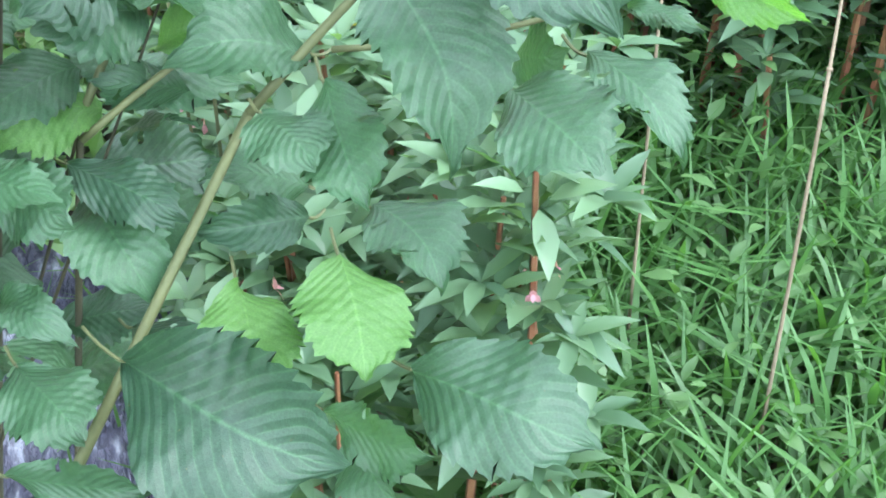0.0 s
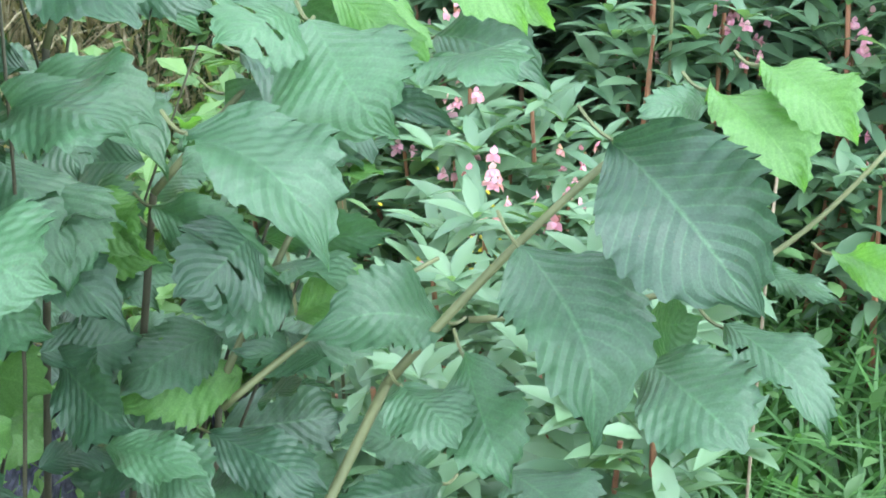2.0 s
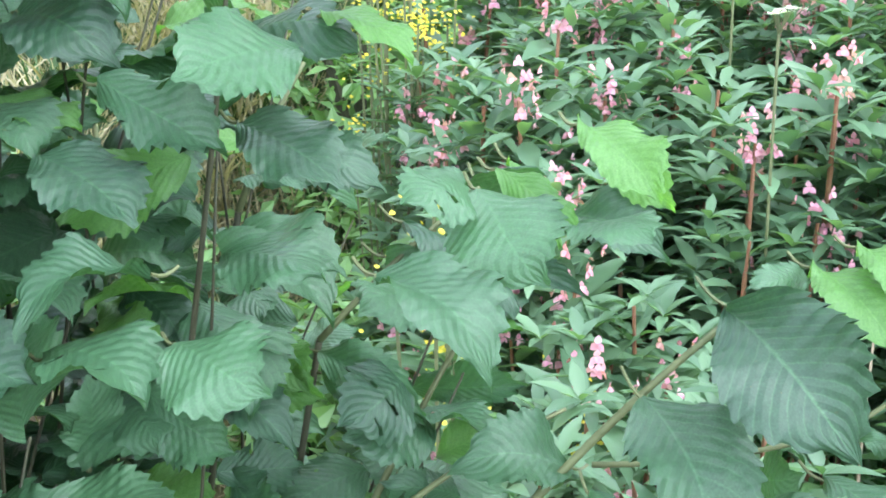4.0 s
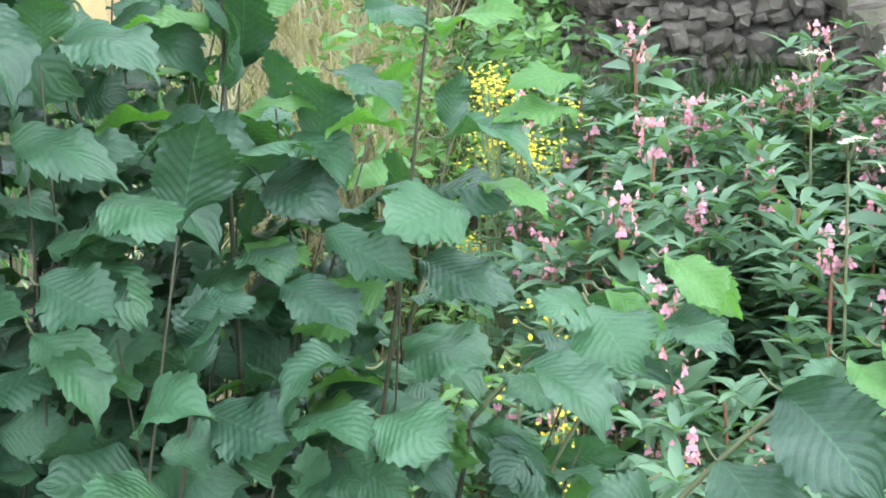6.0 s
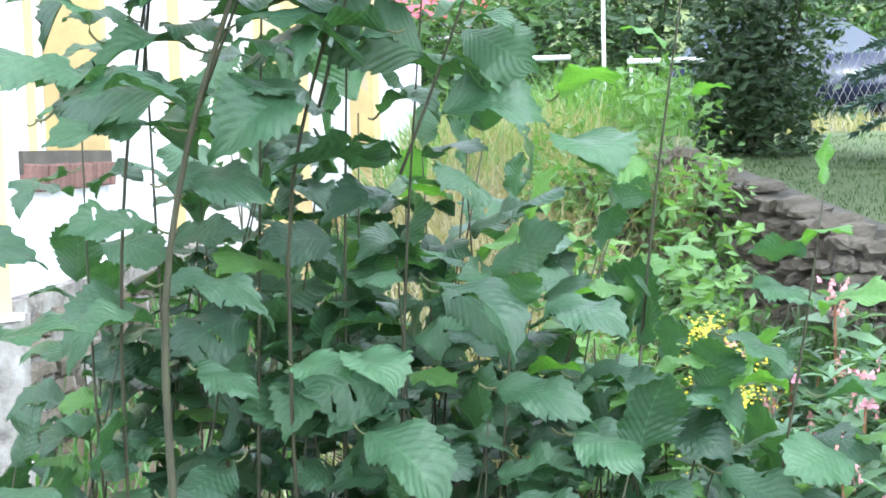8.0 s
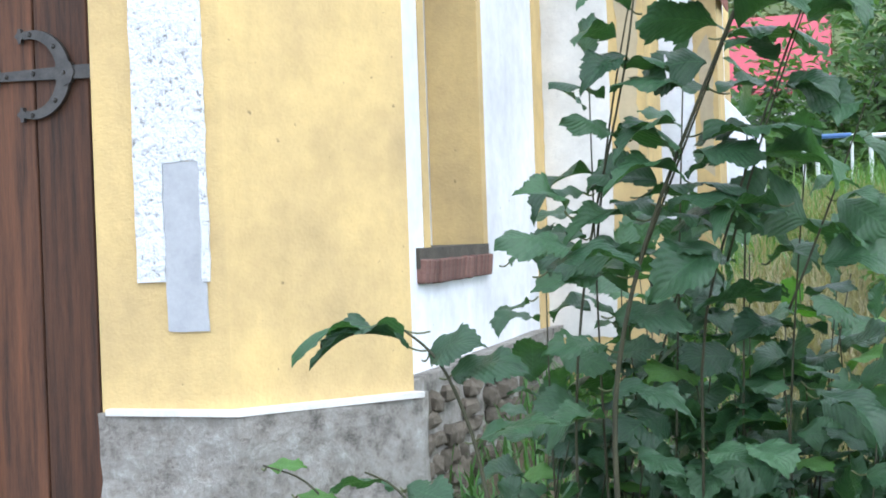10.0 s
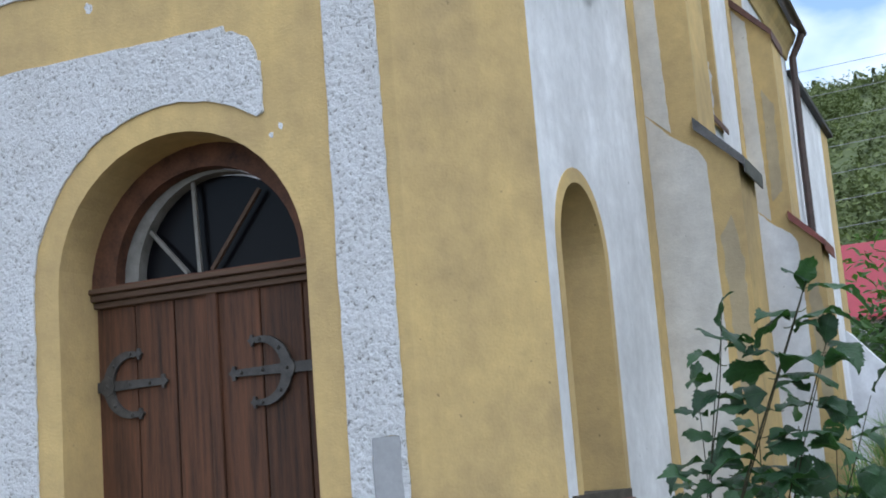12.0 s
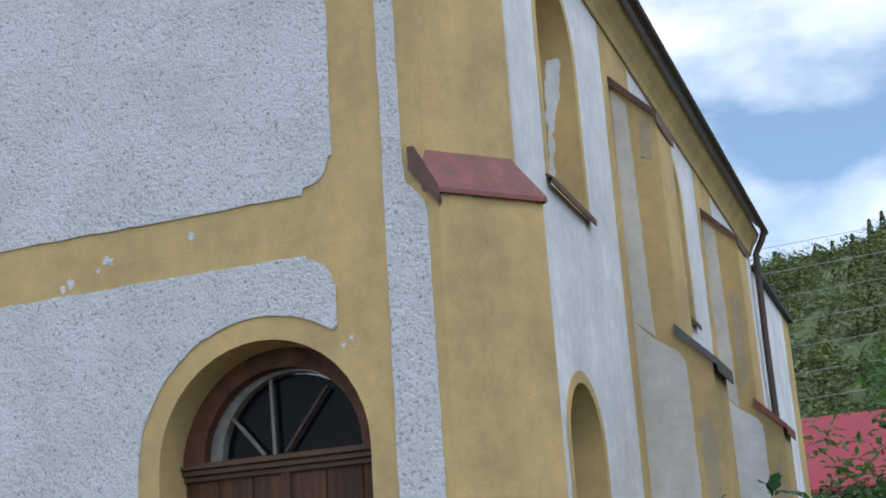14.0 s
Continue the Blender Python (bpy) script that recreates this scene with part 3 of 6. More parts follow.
def rough_block(foot, z0, z1, seed, cut=5, amount=0.02):
    bm = prism(foot, z0, z1)
    bmesh.ops.subdivide_edges(bm, edges=bm.edges, cuts=cut, use_grid_fill=True)
    bmesh.ops.subdivide_edges(bm, edges=bm.edges, cuts=2, use_grid_fill=True)
    bmesh.ops.recalc_face_normals(bm, faces=bm.faces)
    bm.normal_update()
    for v in bm.verts:
        p = v.co * 5 + Vector((seed, 0, 0))
        v.co += v.normal * amount * (noise.noise(p) + 0.6 * noise.noise(p * 3))
    return bm


part("plinth", rough_block([(-0.19, -0.03), (0.44, -0.03), (1.01, 0.60), (0.98, 0.76), (0.5, 0.9), (-0.19, 0.3)], -0.7, 0.935, 2), M_PLINTH, church, "grey stone plinth with lost render")
side_plinth = part("plinth", rough_block([(0.6, 0.78), (0.9, 0.78), (0.9, 12.9), (0.6, 12.9)], -0.7, 0.98, 5), M_PLINTH, church, "grey stone plinth with lost render")
part("plinth_ledge", prism([(-0.15, -0.045), (0.445, -0.045), (1.02, 0.60), (0.95, 0.63), (0.40, 0.01), (-0.15, 0.01)], 0.93, 0.955), M_GREY, church, "chipped mortar ledge on the plinth")
for x, z, s_ in ((-2.27, 4.56, 0.045), (-2.36, 4.50, 0.02), (-2.60, 4.44, 0.04), (-2.67, 4.40, 0.025), (-1.55, 4.64, 0.03), (-0.30, 3.70, 0.02), (-0.36, 3.66, 0.014)):
    chip = [(x + s_ * math.cos(a) * rng.uniform(0.5, 1.2), z + s_ * math.sin(a) * rng.uniform(0.6, 1.5)) for a in [math.tau * i / 9 for i in range(9)]]
    part("bare_patch", slab(chip, [], FRONT, -0.003, 0.01), M_ROUGH, church, "small chip of bare white plaster")
part("door_step", cube(-2.1, 0.0, -0.5, 0.4, -0.7, 0.35, 0.02), M_PLINTH, church, "stone step before the church door")

# door, lintel, fanlight
door = part("door", cube(-1.86, -0.16, 0.40, 0.44, 0.3, 2.92), M_WOOD, church, "weathered brown double door of upright boards")
rng = random.Random(11)
edges = [-1.85, -1.56, -1.285, -1.025, -0.995, -0.70, -0.42, -0.165]
for i in range(7):
    if i == 3:
        part("cover_strip", cube(-1.045, -0.975, 0.335, 0.40, 0.32, 2.90, 0.006), M_WOOD, door, "raised strip between the door leaves")
        continue
    part("plank", cube(edges[i] + 0.004, edges[i + 1] - 0.004, 0.36 + rng.uniform(0, 0.006), 0.41, 0.32, 2.90, 0.005), M_WOOD, door)


def hinge(x0, x1, z, ring_x, turn):
    """A hand-forged strap hinge: pin, flat tapering strap with a trefoil tip, and a flat crescent with lobed ends."""
    def plate(pts, lift):
        return slab(pts, [], FRONT, 0.345 - lift, 0.358)

    def lobes(cx, cz, way, s):
        """A three-lobed forged end that points along way."""
        c, d = math.cos(way), math.sin(way)
        shape = ((0, 0.35), (0.3, 0.45), (0.35, 0.95), (0.75, 1.0), (0.85, 0.5), (1.35, 0.0), (0.85, -0.5), (0.75, -1.0), (0.35, -0.95), (0.3, -0.45), (0, -0.35))
        return [(cx + s * (u * c - v * d), cz + s * (u * d + v * c)) for u, v in shape]

    h = part("strap_hinge", plate([(x0, z - 0.032), (x0 + turn * 0.16, z - 0.03), (x1, z - 0.02), (x1, z + 0.02), (x0 + turn * 0.16, z + 0.03), (x0, z + 0.032)], 0.006), M_IRON, door, "wrought-iron strap hinge with a crescent")
    part("spear_tip", plate(lobes(x1 - turn * 0.01, z, 0 if turn > 0 else math.pi, 0.042), 0.007), M_IRON, h)
    part("pin", tube(bmesh.new(), [(x0, 0.335, z - 0.085), (x0, 0.335, z + 0.085)], 0.022, 8), M_IRON, h)
    cx, r = ring_x + turn * 0.17, 0.17
    arc = [radians(180 + (-102 + 204 * i / 20)) for i in range(21)]
    wide = [0.020 + 0.014 * math.sin(math.pi * i / 20) for i in range(21)]
    outer = [(cx + turn * (r + w) * math.cos(a) * 0.98, z + (r + w * 0.8) * 1.06 * math.sin(a)) for a, w in zip(arc, wide)]
    inner = [(cx + turn * (r - w) * math.cos(a) * 0.98, z + (r - w * 0.8) * 1.06 * math.sin(a)) for a, w in zip(arc, wide)]
    part("crescent", plate(outer + inner[::-1], 0.010), M_IRON, h)
    for a in (arc[0], arc[-1]):
        ex, ez = cx + turn * r * math.cos(a) * 0.98, z + r * 1.06 * math.sin(a)
        part("lobed_end", plate(lobes(ex, ez, 0 if turn > 0 else math.pi, 0.034), 0.011), M_IRON, h)
    part("boss", plate([(ring_x + 0.052 * math.cos(q), z + 0.06 * math.sin(q)) for q in [math.tau * i / 8 for i in range(8)]], 0.014), M_IRON, h)
    for dx, dz in ((0, 0), (0.16, 0.005), (0.30, 0), (0.17, 0.18), (0.17, -0.18), (0.05, 0.12), (0.05, -0.12)):
        s = bmesh.new()
        bmesh.ops.create_icosphere(s, subdivisions=1, radius=0.013, matrix=Matrix.Translation((ring_x + turn * dx, 0.334, z + dz)))
        part("rivet", s, M_IRON, h)


hinge(-1.865, -1.38, 2.41, -1.755, 1)
hinge(-0.33, -0.87, 2.405, -0.53, -1)
for z0 in (1.62, 1.45):
    s = bmesh.new()
    bmesh.ops.create_cone(s, cap_ends=True, segments=4, radius1=0.05, radius2=0.02, depth=0.09, matrix=Matrix.Translation((-1.15, 0.33, z0)))
    part("latch_plate", s, M_IRON, door, "iron door latch")
part("pull_handle", tube(bmesh.new(), [(-1.15, 0.345, 1.58), (-1.15, 0.29, 1.54), (-1.15, 0.29, 1.36), (-1.15, 0.345, 1.32)], 0.014, 6), M_IRON, door, "iron pull handle")
lintel = part("lintel", cube(-1.88, -0.15, 0.30, 0.43, 2.925, 2.965, 0.006), M_BEAM, church, "moulded dark wooden transom beam")
part("moulding", cube(-1.90, -0.13, 0.275, 0.43, 2.968, 3.0, 0.006), M_BEAM, lintel)
part("moulding", cube(-1.87, -0.16, 0.33, 0.43, 2.885, 2.922, 0.004), M_BEAM, lintel)
fan = part("fanlight", slab(arch(-1.01, 0.82, 3.0, 3.0), [arch(-1.02, 0.63, 3.03, 3.015, 0.61)], FRONT, 0.31, 0.42), M_OLDWOOD, church, "arched brown wooden fanlight frame")
part("inner_frame", slab(arch(-1.02, 0.635, 3.02, 3.002, 0.615), [arch(-0.970, 0.582, 3.03, 3.02, 0.585)], FRONT, 0.40, 0.50), M_BAR, fan, "grey painted inner window frame")
part("glass_pane", slab(arch(-1.0, 0.62, 3.01, 3.005, 0.6), [], FRONT, 0.485, 0.49), M_GLASS, fan, "dark glass pane")
for p, q, mat in (((-1.61, 3.488), (-1.215, 3.04), M_BAR), ((-1.157, 3.68), (-1.13, 3.03), M_BAR), ((-0.70, 3.48), (-1.046, 3.04), M_BEAM)):
    part("glazing_bar", tube(bmesh.new(), [(p[0], 0.43, p[1]), (q[0], 0.43, q[1])], 0.016, 4), mat, fan)
# ---- ground ----
def smooth(a, b, x):
    t = min(1.0, max(0.0, (x - a) / (b - a)))
    return t * t * (3 - 2 * t)


def on_terrace(x, y):
    """How far the lawn terrace, held by the low stone walls, is entered (0 to 1)."""
    back = smooth(0.0, 0.12, x - (4.72 - 0.14 * (y - 2.9))) * smooth(2.92, 3.02, y + 0.12 * (x - 4.6))
    right = smooth(5.78, 5.9, x) * smooth(1.2, 1.5, y)
    return max(back, right)


def height(x, y):
    """The lie of the land: church yard, stream bed, flower bank, lawn behind the walls, rising to the road."""
    bank = -0.72 + 0.62 * smooth(-2.6, 2.0, y) + 0.22 * smooth(3.4, 6.5, x)
    yard = -0.15 + 0.30 * smooth(1.8, 0.9, x) + 0.35 * smooth(0.0, 3.0, y)
    z = bank + (yard - bank) * smooth(2.55, 1.9, x)
    z += (0.55 - z) * smooth(1.5, 5.0, y)
    bed = -1.2
    d = abs(x - (2.98 + 0.10 * math.sin(y * 1.3)))
    z += (bed - z) * (1 - smooth(0.36, 0.72, d)) * smooth(2.2, 0.6, y) * smooth(-4.2, -3.0, y)
    z += (-0.25 - z) * smooth(-3.0, -4.0, y)
    z += (1.05 - z) * smooth(6.0, 10.5, y) * (1 - smooth(1.9, 0.9, x) * smooth(19.5, 18.5, y))
    lawn = 0.93 + 0.07 * (max(y, 3) - 3)
    z += (lawn - z) * on_terrace(x, y)
    z += (1.62 - z) * smooth(10.0, 14.0, y) * smooth(1.2, 2.6, x)
    z += 0.02 * noise.noise(Vector((x * 1.7, y * 1.7, 0))) * (1 if math.hypot(x, y) < 20 else 0)
    return z


def sheet(name, xs, ys, mat, lift=0.0, only=None):
    bm = bmesh.new()
    grid = [[bm.verts.new((x, y, height(x, y) + lift)) for x in xs] for y in ys]
    for j in range(len(ys) - 1):
        for i in range(len(xs) - 1):
            if only is None or only((xs[i] + xs[i + 1]) / 2, (ys[j] + ys[j + 1]) / 2):
                bm.faces.new((grid[j][i], grid[j][i + 1], grid[j + 1][i + 1], grid[j + 1][i]))
    for v in [v for v in bm.verts if not v.link_faces]:
        bm.verts.remove(v)
    return part(name, bm, mat, None, "", True)


def steps(*spans):
    out = []
    for a, b, s in spans:
        n = max(1, round((b - a) / s))
        out += [a + (b - a) * i / n for i in range(n)]
    return out + [spans[-1][1]]


gx = steps((-300, -20, 40), (-20, 0, 2), (0, 8, 0.12), (8, 24, 1.0), (24, 60, 9), (60, 400, 40))
gy = steps((-200, -20, 30), (-20, -6, 2), (-6, 8, 0.12), (8, 26, 0.75), (26, 60, 8), (60, 600, 45))
tagged(sheet("ground", gx, gy, M_GROUND), "earth with leaf litter and low weeds", "ground", "", "structure")
tagged(sheet("lawn", [x for x in gx if 2 <= x <= 24], [y for y in gy if 0.3 <= y <= 13.5], M_LAWN, 0.012,
             lambda x, y: on_terrace(x, y) > 0.99 and y < 13.2), "mown green lawn with dry patches", "lawn", "", "structure")
tagged(part("stream", cube(2.3, 3.7, -4.2, 2.6, -1.25, -0.99), M_WATER), "shallow stream with ripples and painted sky glints", "stream", "", "structure")
bm = bmesh.new()
vs = [bm.verts.new(v) for v in ((2.2, 14.6, 1.70), (60, 12.0, 1.70), (60, 16.5, 1.76), (2.2, 18.5, 1.76))]
bm.faces.new(vs)
r = bmesh.ops.extrude_face_region(bm, geom=list(bm.faces))
for g in r["geom"]:
    if isinstance(g, bmesh.types.BMVert):
        g.co.z -= 0.4
bmesh.ops.recalc_face_normals(bm, faces=bm.faces)
tagged(part("road", bm, M_ROAD), "pale grey asphalt village road", "road", "", "structure")
# ---- leaf shapes ----
def leaf_mesh(name, mat, width=0.72, rows=44, cols=8, teeth=11, tooth=0.10, fold=0.18, droop=0.25, pleat=0.011, veins=11, twist=0.0, seed=0, curl=0.3, bites=0):
    """One blade, base at the origin, tip along +Y, one metre long: doubly toothed rim, pleats between veins, wavy, folded, drooping, here and there eaten."""
    rng = random.Random(seed)
    wob = [rng.uniform(-1, 1) for _ in range(6)]
    verts, uvs, faces = [], [], []
    for j in range(rows + 1):
        v = j / rows
        body = 0.5 * width * (math.sin(math.pi * v ** 1.10) ** 0.66) * min(1.0, (1 - v) * 6.0) ** 0.6 if 0 < j < rows else 0.010
        for i in range(cols + 1):
            u = 2 * i / cols - 1
            side = 1 if u > 0 else -1
            w = body * (1 + side * 0.07 * wob[0] * math.sin(3 * v + 1) + 0.05 * wob[1] * math.sin(6 * v + side))
            rim = max(0.0, abs(u) - 0.75) * 4
            t1 = (v * teeth + 0.25 * side * wob[2]) % 1.0
            t2 = (v * teeth * 2 + 0.3 * wob[3]) % 1.0
            saw = (tooth * (t1 - 0.45) + 0.45 * tooth * (t2 - 0.5)) * rim * min(1, 8 * v) * (1 if 0 < j < rows else 0)
            x = u * (w + saw * (0.35 + 0.5 * w / width))
            y = v + 0.45 * saw + 0.13 * abs(u) ** 1.5 * (1 - v) * w - 0.02 * abs(u) * math.sin(math.pi * v)
            ph = v * veins - abs(u) * w / width * 2 * 0.33 * veins
            z = pleat * (abs((ph % 1.0) - 0.5) * 2 - 0.5) * min(1, abs(u) * 4) * min(1, 6 * v) * min(1, 5 * (1 - v))
            z += fold * abs(x) * (1 + 0.4 * wob[0]) + droop * v * (1 - v) * 1.1
            z += 0.07 * wob[1] * math.sin(3 * v + 2 * u + wob[2] * 3)
            z += 0.055 * abs(u) ** 2.2 * math.sin(13 * v + wob[3] * 6 + side * 1.7) * min(1, 4 * (1 - v))
            z -= (0.45 + 0.35 * wob[3]) * x * x + curl * max(0.0, v - 0.55) ** 2 * 1.2
            a = twist * v
            verts.append((x * math.cos(a) - z * math.sin(a), y, z * math.cos(a) + x * math.sin(a)))
            uvs.append((i / cols, v))
    gone = set()
    for _ in range(bites):
        j0, i0 = rng.randrange(8, rows - 8), rng.choice((1, 2, cols - 3, cols - 2))
        gone |= {(j0, i0), (j0 + 1, i0), (j0 + 1, i0 + rng.choice((-1, 1)))}
    for j in range(rows):
        for i in range(cols):
            if (j, i) in gone:
                continue
            k = j * (cols + 1) + i
            faces.append((k, k + 1, k + cols + 2, k + cols + 1))
    me = bpy.data.meshes.new(name)
    me.from_pydata(verts, [], faces)
    layer = me.uv_layers.new(name="UVMap")
    for loop in me.loops:
        layer.data[loop.index].uv = uvs[loop.vertex_index]
    me.materials.append(mat)
    me.shade_smooth()
    return me


BLADES = [leaf_mesh("leaf", M_LEAF, 0.68 + 0.05 * (i % 4), fold=(0.05, 0.28, -0.12, 0.36, 0.15, 0.5, 0.0, 0.3, -0.2, 0.2)[i], droop=(0.15, 0.35, 0.5, 0.25, 0.05, 0.4, 0.3, 0.6, 0.45, 0.2)[i], twist=(0.1, 0.5, -0.4, 0.2, -0.6, 0.3, 0.7, -0.2, 0.0, -0.8)[i], curl=(0.2, 0.6, 0.9, 0.1, 0.5, 1.1, 0.3, 0.8, 0.0, 0.6)[i], bites=(0, 2, 0, 0, 1, 0, 3, 0, 0, 0)[i], seed=i) for i in range(10)]
YOUNG = [leaf_mesh("young_leaf", M_YOUNG, 0.70 + 0.05 * (i % 2), fold=(0.15, 0.3, 0.45)[i], droop=(0.15, 0.3, 0.1)[i], twist=(0, 0.3, -0.3)[i], seed=20 + i) for i in range(3)]


def set_leaf(parent, base, tip, up=(0, 0, 1), young=False, shape=None, roll=0.0, rng=random, wide=1.0):
    """Hangs one blade from base to tip, its upper face turned towards up."""
    base, tip = Vector(base), Vector(tip)
    d = tip - base
    y = d.normalized()
    x = y.cross(Vector(up)).normalized()
    z = x.cross(y)
    pool = YOUNG if young else BLADES
    ob = new("leaf", pool[rng.randrange(len(pool)) if shape is None else shape % len(pool)])
    m = Matrix((x, y, z)).transposed().to_4x4()
    ob.matrix_basis = Matrix.Translation(base) @ m @ Matrix.Rotation(radians(roll), 4, "Y") @ Matrix.Diagonal((d.length * wide, d.length, d.length, 1))
    ob.parent = parent
    return ob


def bend(a, b, sag=0.05, n=9, side=(0, 0, 1)):
    """Points of a gently bowed line from a to b."""
    a, b = Vector(a), Vector(b)
    return [a.lerp(b, i / n) + Vector(side) * sag * math.sin(math.pi * i / n) for i in range(n + 1)]


def twig(parent, a, b, r0, r1, sag=0.04, mat=None, name="stem", side=(0, 0, 1)):
    pts = bend(a, b, sag, 9, side)
    part(name, tube(bmesh.new(), pts, [r0 + (r1 - r0) * i / 9 for i in range(10)], 7), mat or M_STEM, parent, "", True)
    return pts


def leafy_twig(parent, a, b, r0, r1, leaves, size, rng, sag=0.04, start=0.15, young=0.0, spread=1.0, mat=None, face=(0.1, -0.75, 0.65)):
    """A stem with blades on alternate sides, smaller towards the tip."""
    pts = twig(parent, a, b, r0, r1, sag, mat, "stem", (rng.uniform(-1, 1), rng.uniform(-1, 1), 0.2))
    for i in range(leaves):
        f = start + (1 - start) * (i + rng.uniform(-0.2, 0.2)) / max(1, leaves - 1)
        f = min(0.999, max(0.0, f))
        k = int(f * 9)
        p = pts[k].lerp(pts[min(9, k + 1)], f * 9 - k)
        along = (pts[min(9, k + 1)] - pts[max(0, k - 1)]).normalized()
        around = (1 if i % 2 else -1) * rng.uniform(0.5, 1.2) + rng.uniform(-0.4, 0.4)
        out = Vector((math.sin(around), rng.uniform(-0.75, 0.35), rng.uniform(-0.30, 0.15) - 0.45 * (1 - f))) * spread + along * 0.3
        if i == leaves - 1:
            out = along + Vector((rng.uniform(-0.3, 0.3), -0.2, 0))
        out.normalize()
        s = size * rng.uniform(0.65, 1.2) * (1 - 0.25 * f)
        q = p + out * s * 0.16
        tilt = Vector(face).lerp(Vector((0.0, -0.12, 1.0)), max(0.0, f - 0.35) * 1.4)
        set_leaf(parent, q, q + out * s, tilt + Vector((rng.uniform(-0.45, 0.45), rng.uniform(-0.35, 0.35), rng.uniform(-0.2, 0.4))), rng.random() < young * (0.3 + f), rng=rng, roll=rng.uniform(-20, 20))
    return pts
# blades that stand out, one row each: foot, tip, width, young
LOW_LEAVES = [
    (3.503, -2.461, 0.689, 3.393, -2.502, 0.728, 0.75, 0),
    (3.539, -2.537, 0.575, 3.586, -2.631, 0.564, 1.16, 0),
    (3.499, -2.603, 0.579, 3.503, -2.711, 0.544, 1.22, 1),
    (3.416, -2.59, 0.555, 3.421, -2.697, 0.521, 1.01, 1),
    (3.545, -2.663, 0.499, 3.655, -2.78, 0.5, 0.88, 0),
    (3.318, -2.636, 0.532, 3.464, -2.756, 0.492, 0.84, 0),
    (3.294, -2.493, 0.63, 3.383, -2.57, 0.614, 0.68, 0),
    (3.302, -2.482, 0.59, 3.347, -2.581, 0.549, 0.86, 0),
    (3.493, -2.468, 0.56, 3.405, -2.5, 0.612, 0.78, 0),
    (3.486, -2.508, 0.554, 3.395, -2.554, 0.585, 0.61, 0),
    (3.24, -2.5, 0.629, 3.294, -2.57, 0.621, 1.13, 0),
]
LOW2_LEAVES = [
    (3.401, -2.414, 0.638, 3.324, -2.459, 0.684, 0.46, 0),
    (3.337, -2.365, 0.645, 3.305, -2.412, 0.691, 1, 0),
    (3.48, -2.601, 0.408, 3.545, -2.69, 0.415, 0.83, 0),
    (3.222, -2.686, 0.476, 3.324, -2.744, 0.489, 0.53, 0),
    (3.323, -2.511, 0.463, 3.384, -2.572, 0.48, 0.64, 0),
    (3.23, -2.581, 0.567, 3.282, -2.646, 0.571, 0.58, 0),
    (3.232, -2.591, 0.505, 3.282, -2.676, 0.492, 1.13, 0),
    (3.51, -2.598, 0.372, 3.514, -2.685, 0.373, 1.24, 0),
    (3.257, -2.515, 0.466, 3.238, -2.597, 0.465, 1.24, 0),
]
MID_LEAVES = [
    (3.557, -2.517, 0.783, 3.598, -2.654, 0.701, 0.94, 0),
    (3.631, -2.516, 0.868, 3.699, -2.656, 0.789, 0.87, 0),
    (3.652, -2.564, 0.691, 3.693, -2.672, 0.674, 1.04, 0),
    (3.718, -2.553, 0.707, 3.764, -2.67, 0.684, 0.67, 0),
    (3.452, -2.547, 0.688, 3.483, -2.627, 0.685, 1.21, 0),
    (3.504, -2.543, 0.705, 3.511, -2.65, 0.662, 0.89, 0),
    (3.356, -2.371, 0.915, 3.456, -2.464, 0.858, 0.67, 0),
    (3.27, -2.392, 0.795, 3.359, -2.469, 0.769, 0.57, 0),
    (3.184, -2.44, 0.859, 3.216, -2.528, 0.805, 1.04, 0),
    (3.212, -2.389, 0.814, 3.258, -2.463, 0.789, 0.89, 1),
    (3.759, -2.488, 0.906, 3.798, -2.587, 0.884, 0.75, 1),
    (3.809, -2.557, 0.766, 3.849, -2.653, 0.775, 0.53, 1),
]
MID2_LEAVES = [
    (3.398, -2.319, 0.805, 3.328, -2.376, 0.823, 0.65, 0),
    (3.447, -2.323, 0.852, 3.525, -2.4, 0.849, 0.42, 0),
    (3.361, -2.353, 0.731, 3.465, -2.413, 0.757, 0.46, 0),
    (3.181, -2.471, 0.711, 3.227, -2.556, 0.681, 1.12, 0),
    (3.212, -2.511, 0.643, 3.292, -2.573, 0.647, 0.55, 0),
    (3.785, -2.458, 0.702, 3.822, -2.548, 0.709, 0.53, 0),
    (3.695, -2.432, 0.649, 3.713, -2.496, 0.676, 1.49, 0),
    (3.188, -2.37, 0.865, 3.221, -2.436, 0.853, 0.97, 0),
    (3.676, -2.403, 0.687, 3.724, -2.478, 0.71, 0.71, 0),
]
HIGH_LEAVES = [
    (3.339, -2.357, 0.876, 3.444, -2.446, 0.833, 0.77, 0),
    (3.435, -2.321, 0.939, 3.462, -2.409, 0.877, 1.21, 0),
    (3.526, -2.335, 0.901, 3.599, -2.419, 0.895, 0.81, 0),
    (3.555, -2.32, 0.973, 3.61, -2.41, 0.929, 0.63, 1),
    (3.468, -2.3, 0.953, 3.509, -2.389, 0.891, 0.42, 1),
    (3.718, -2.485, 0.888, 3.76, -2.591, 0.852, 0.87, 1),
    (3.724, -2.471, 0.871, 3.656, -2.509, 0.882, 0.73, 0),
    (3.237, -2.278, 0.977, 3.336, -2.343, 0.951, 0.67, 0),
    (3.431, -2.263, 0.922, 3.381, -2.319, 0.932, 1.01, 0),
]
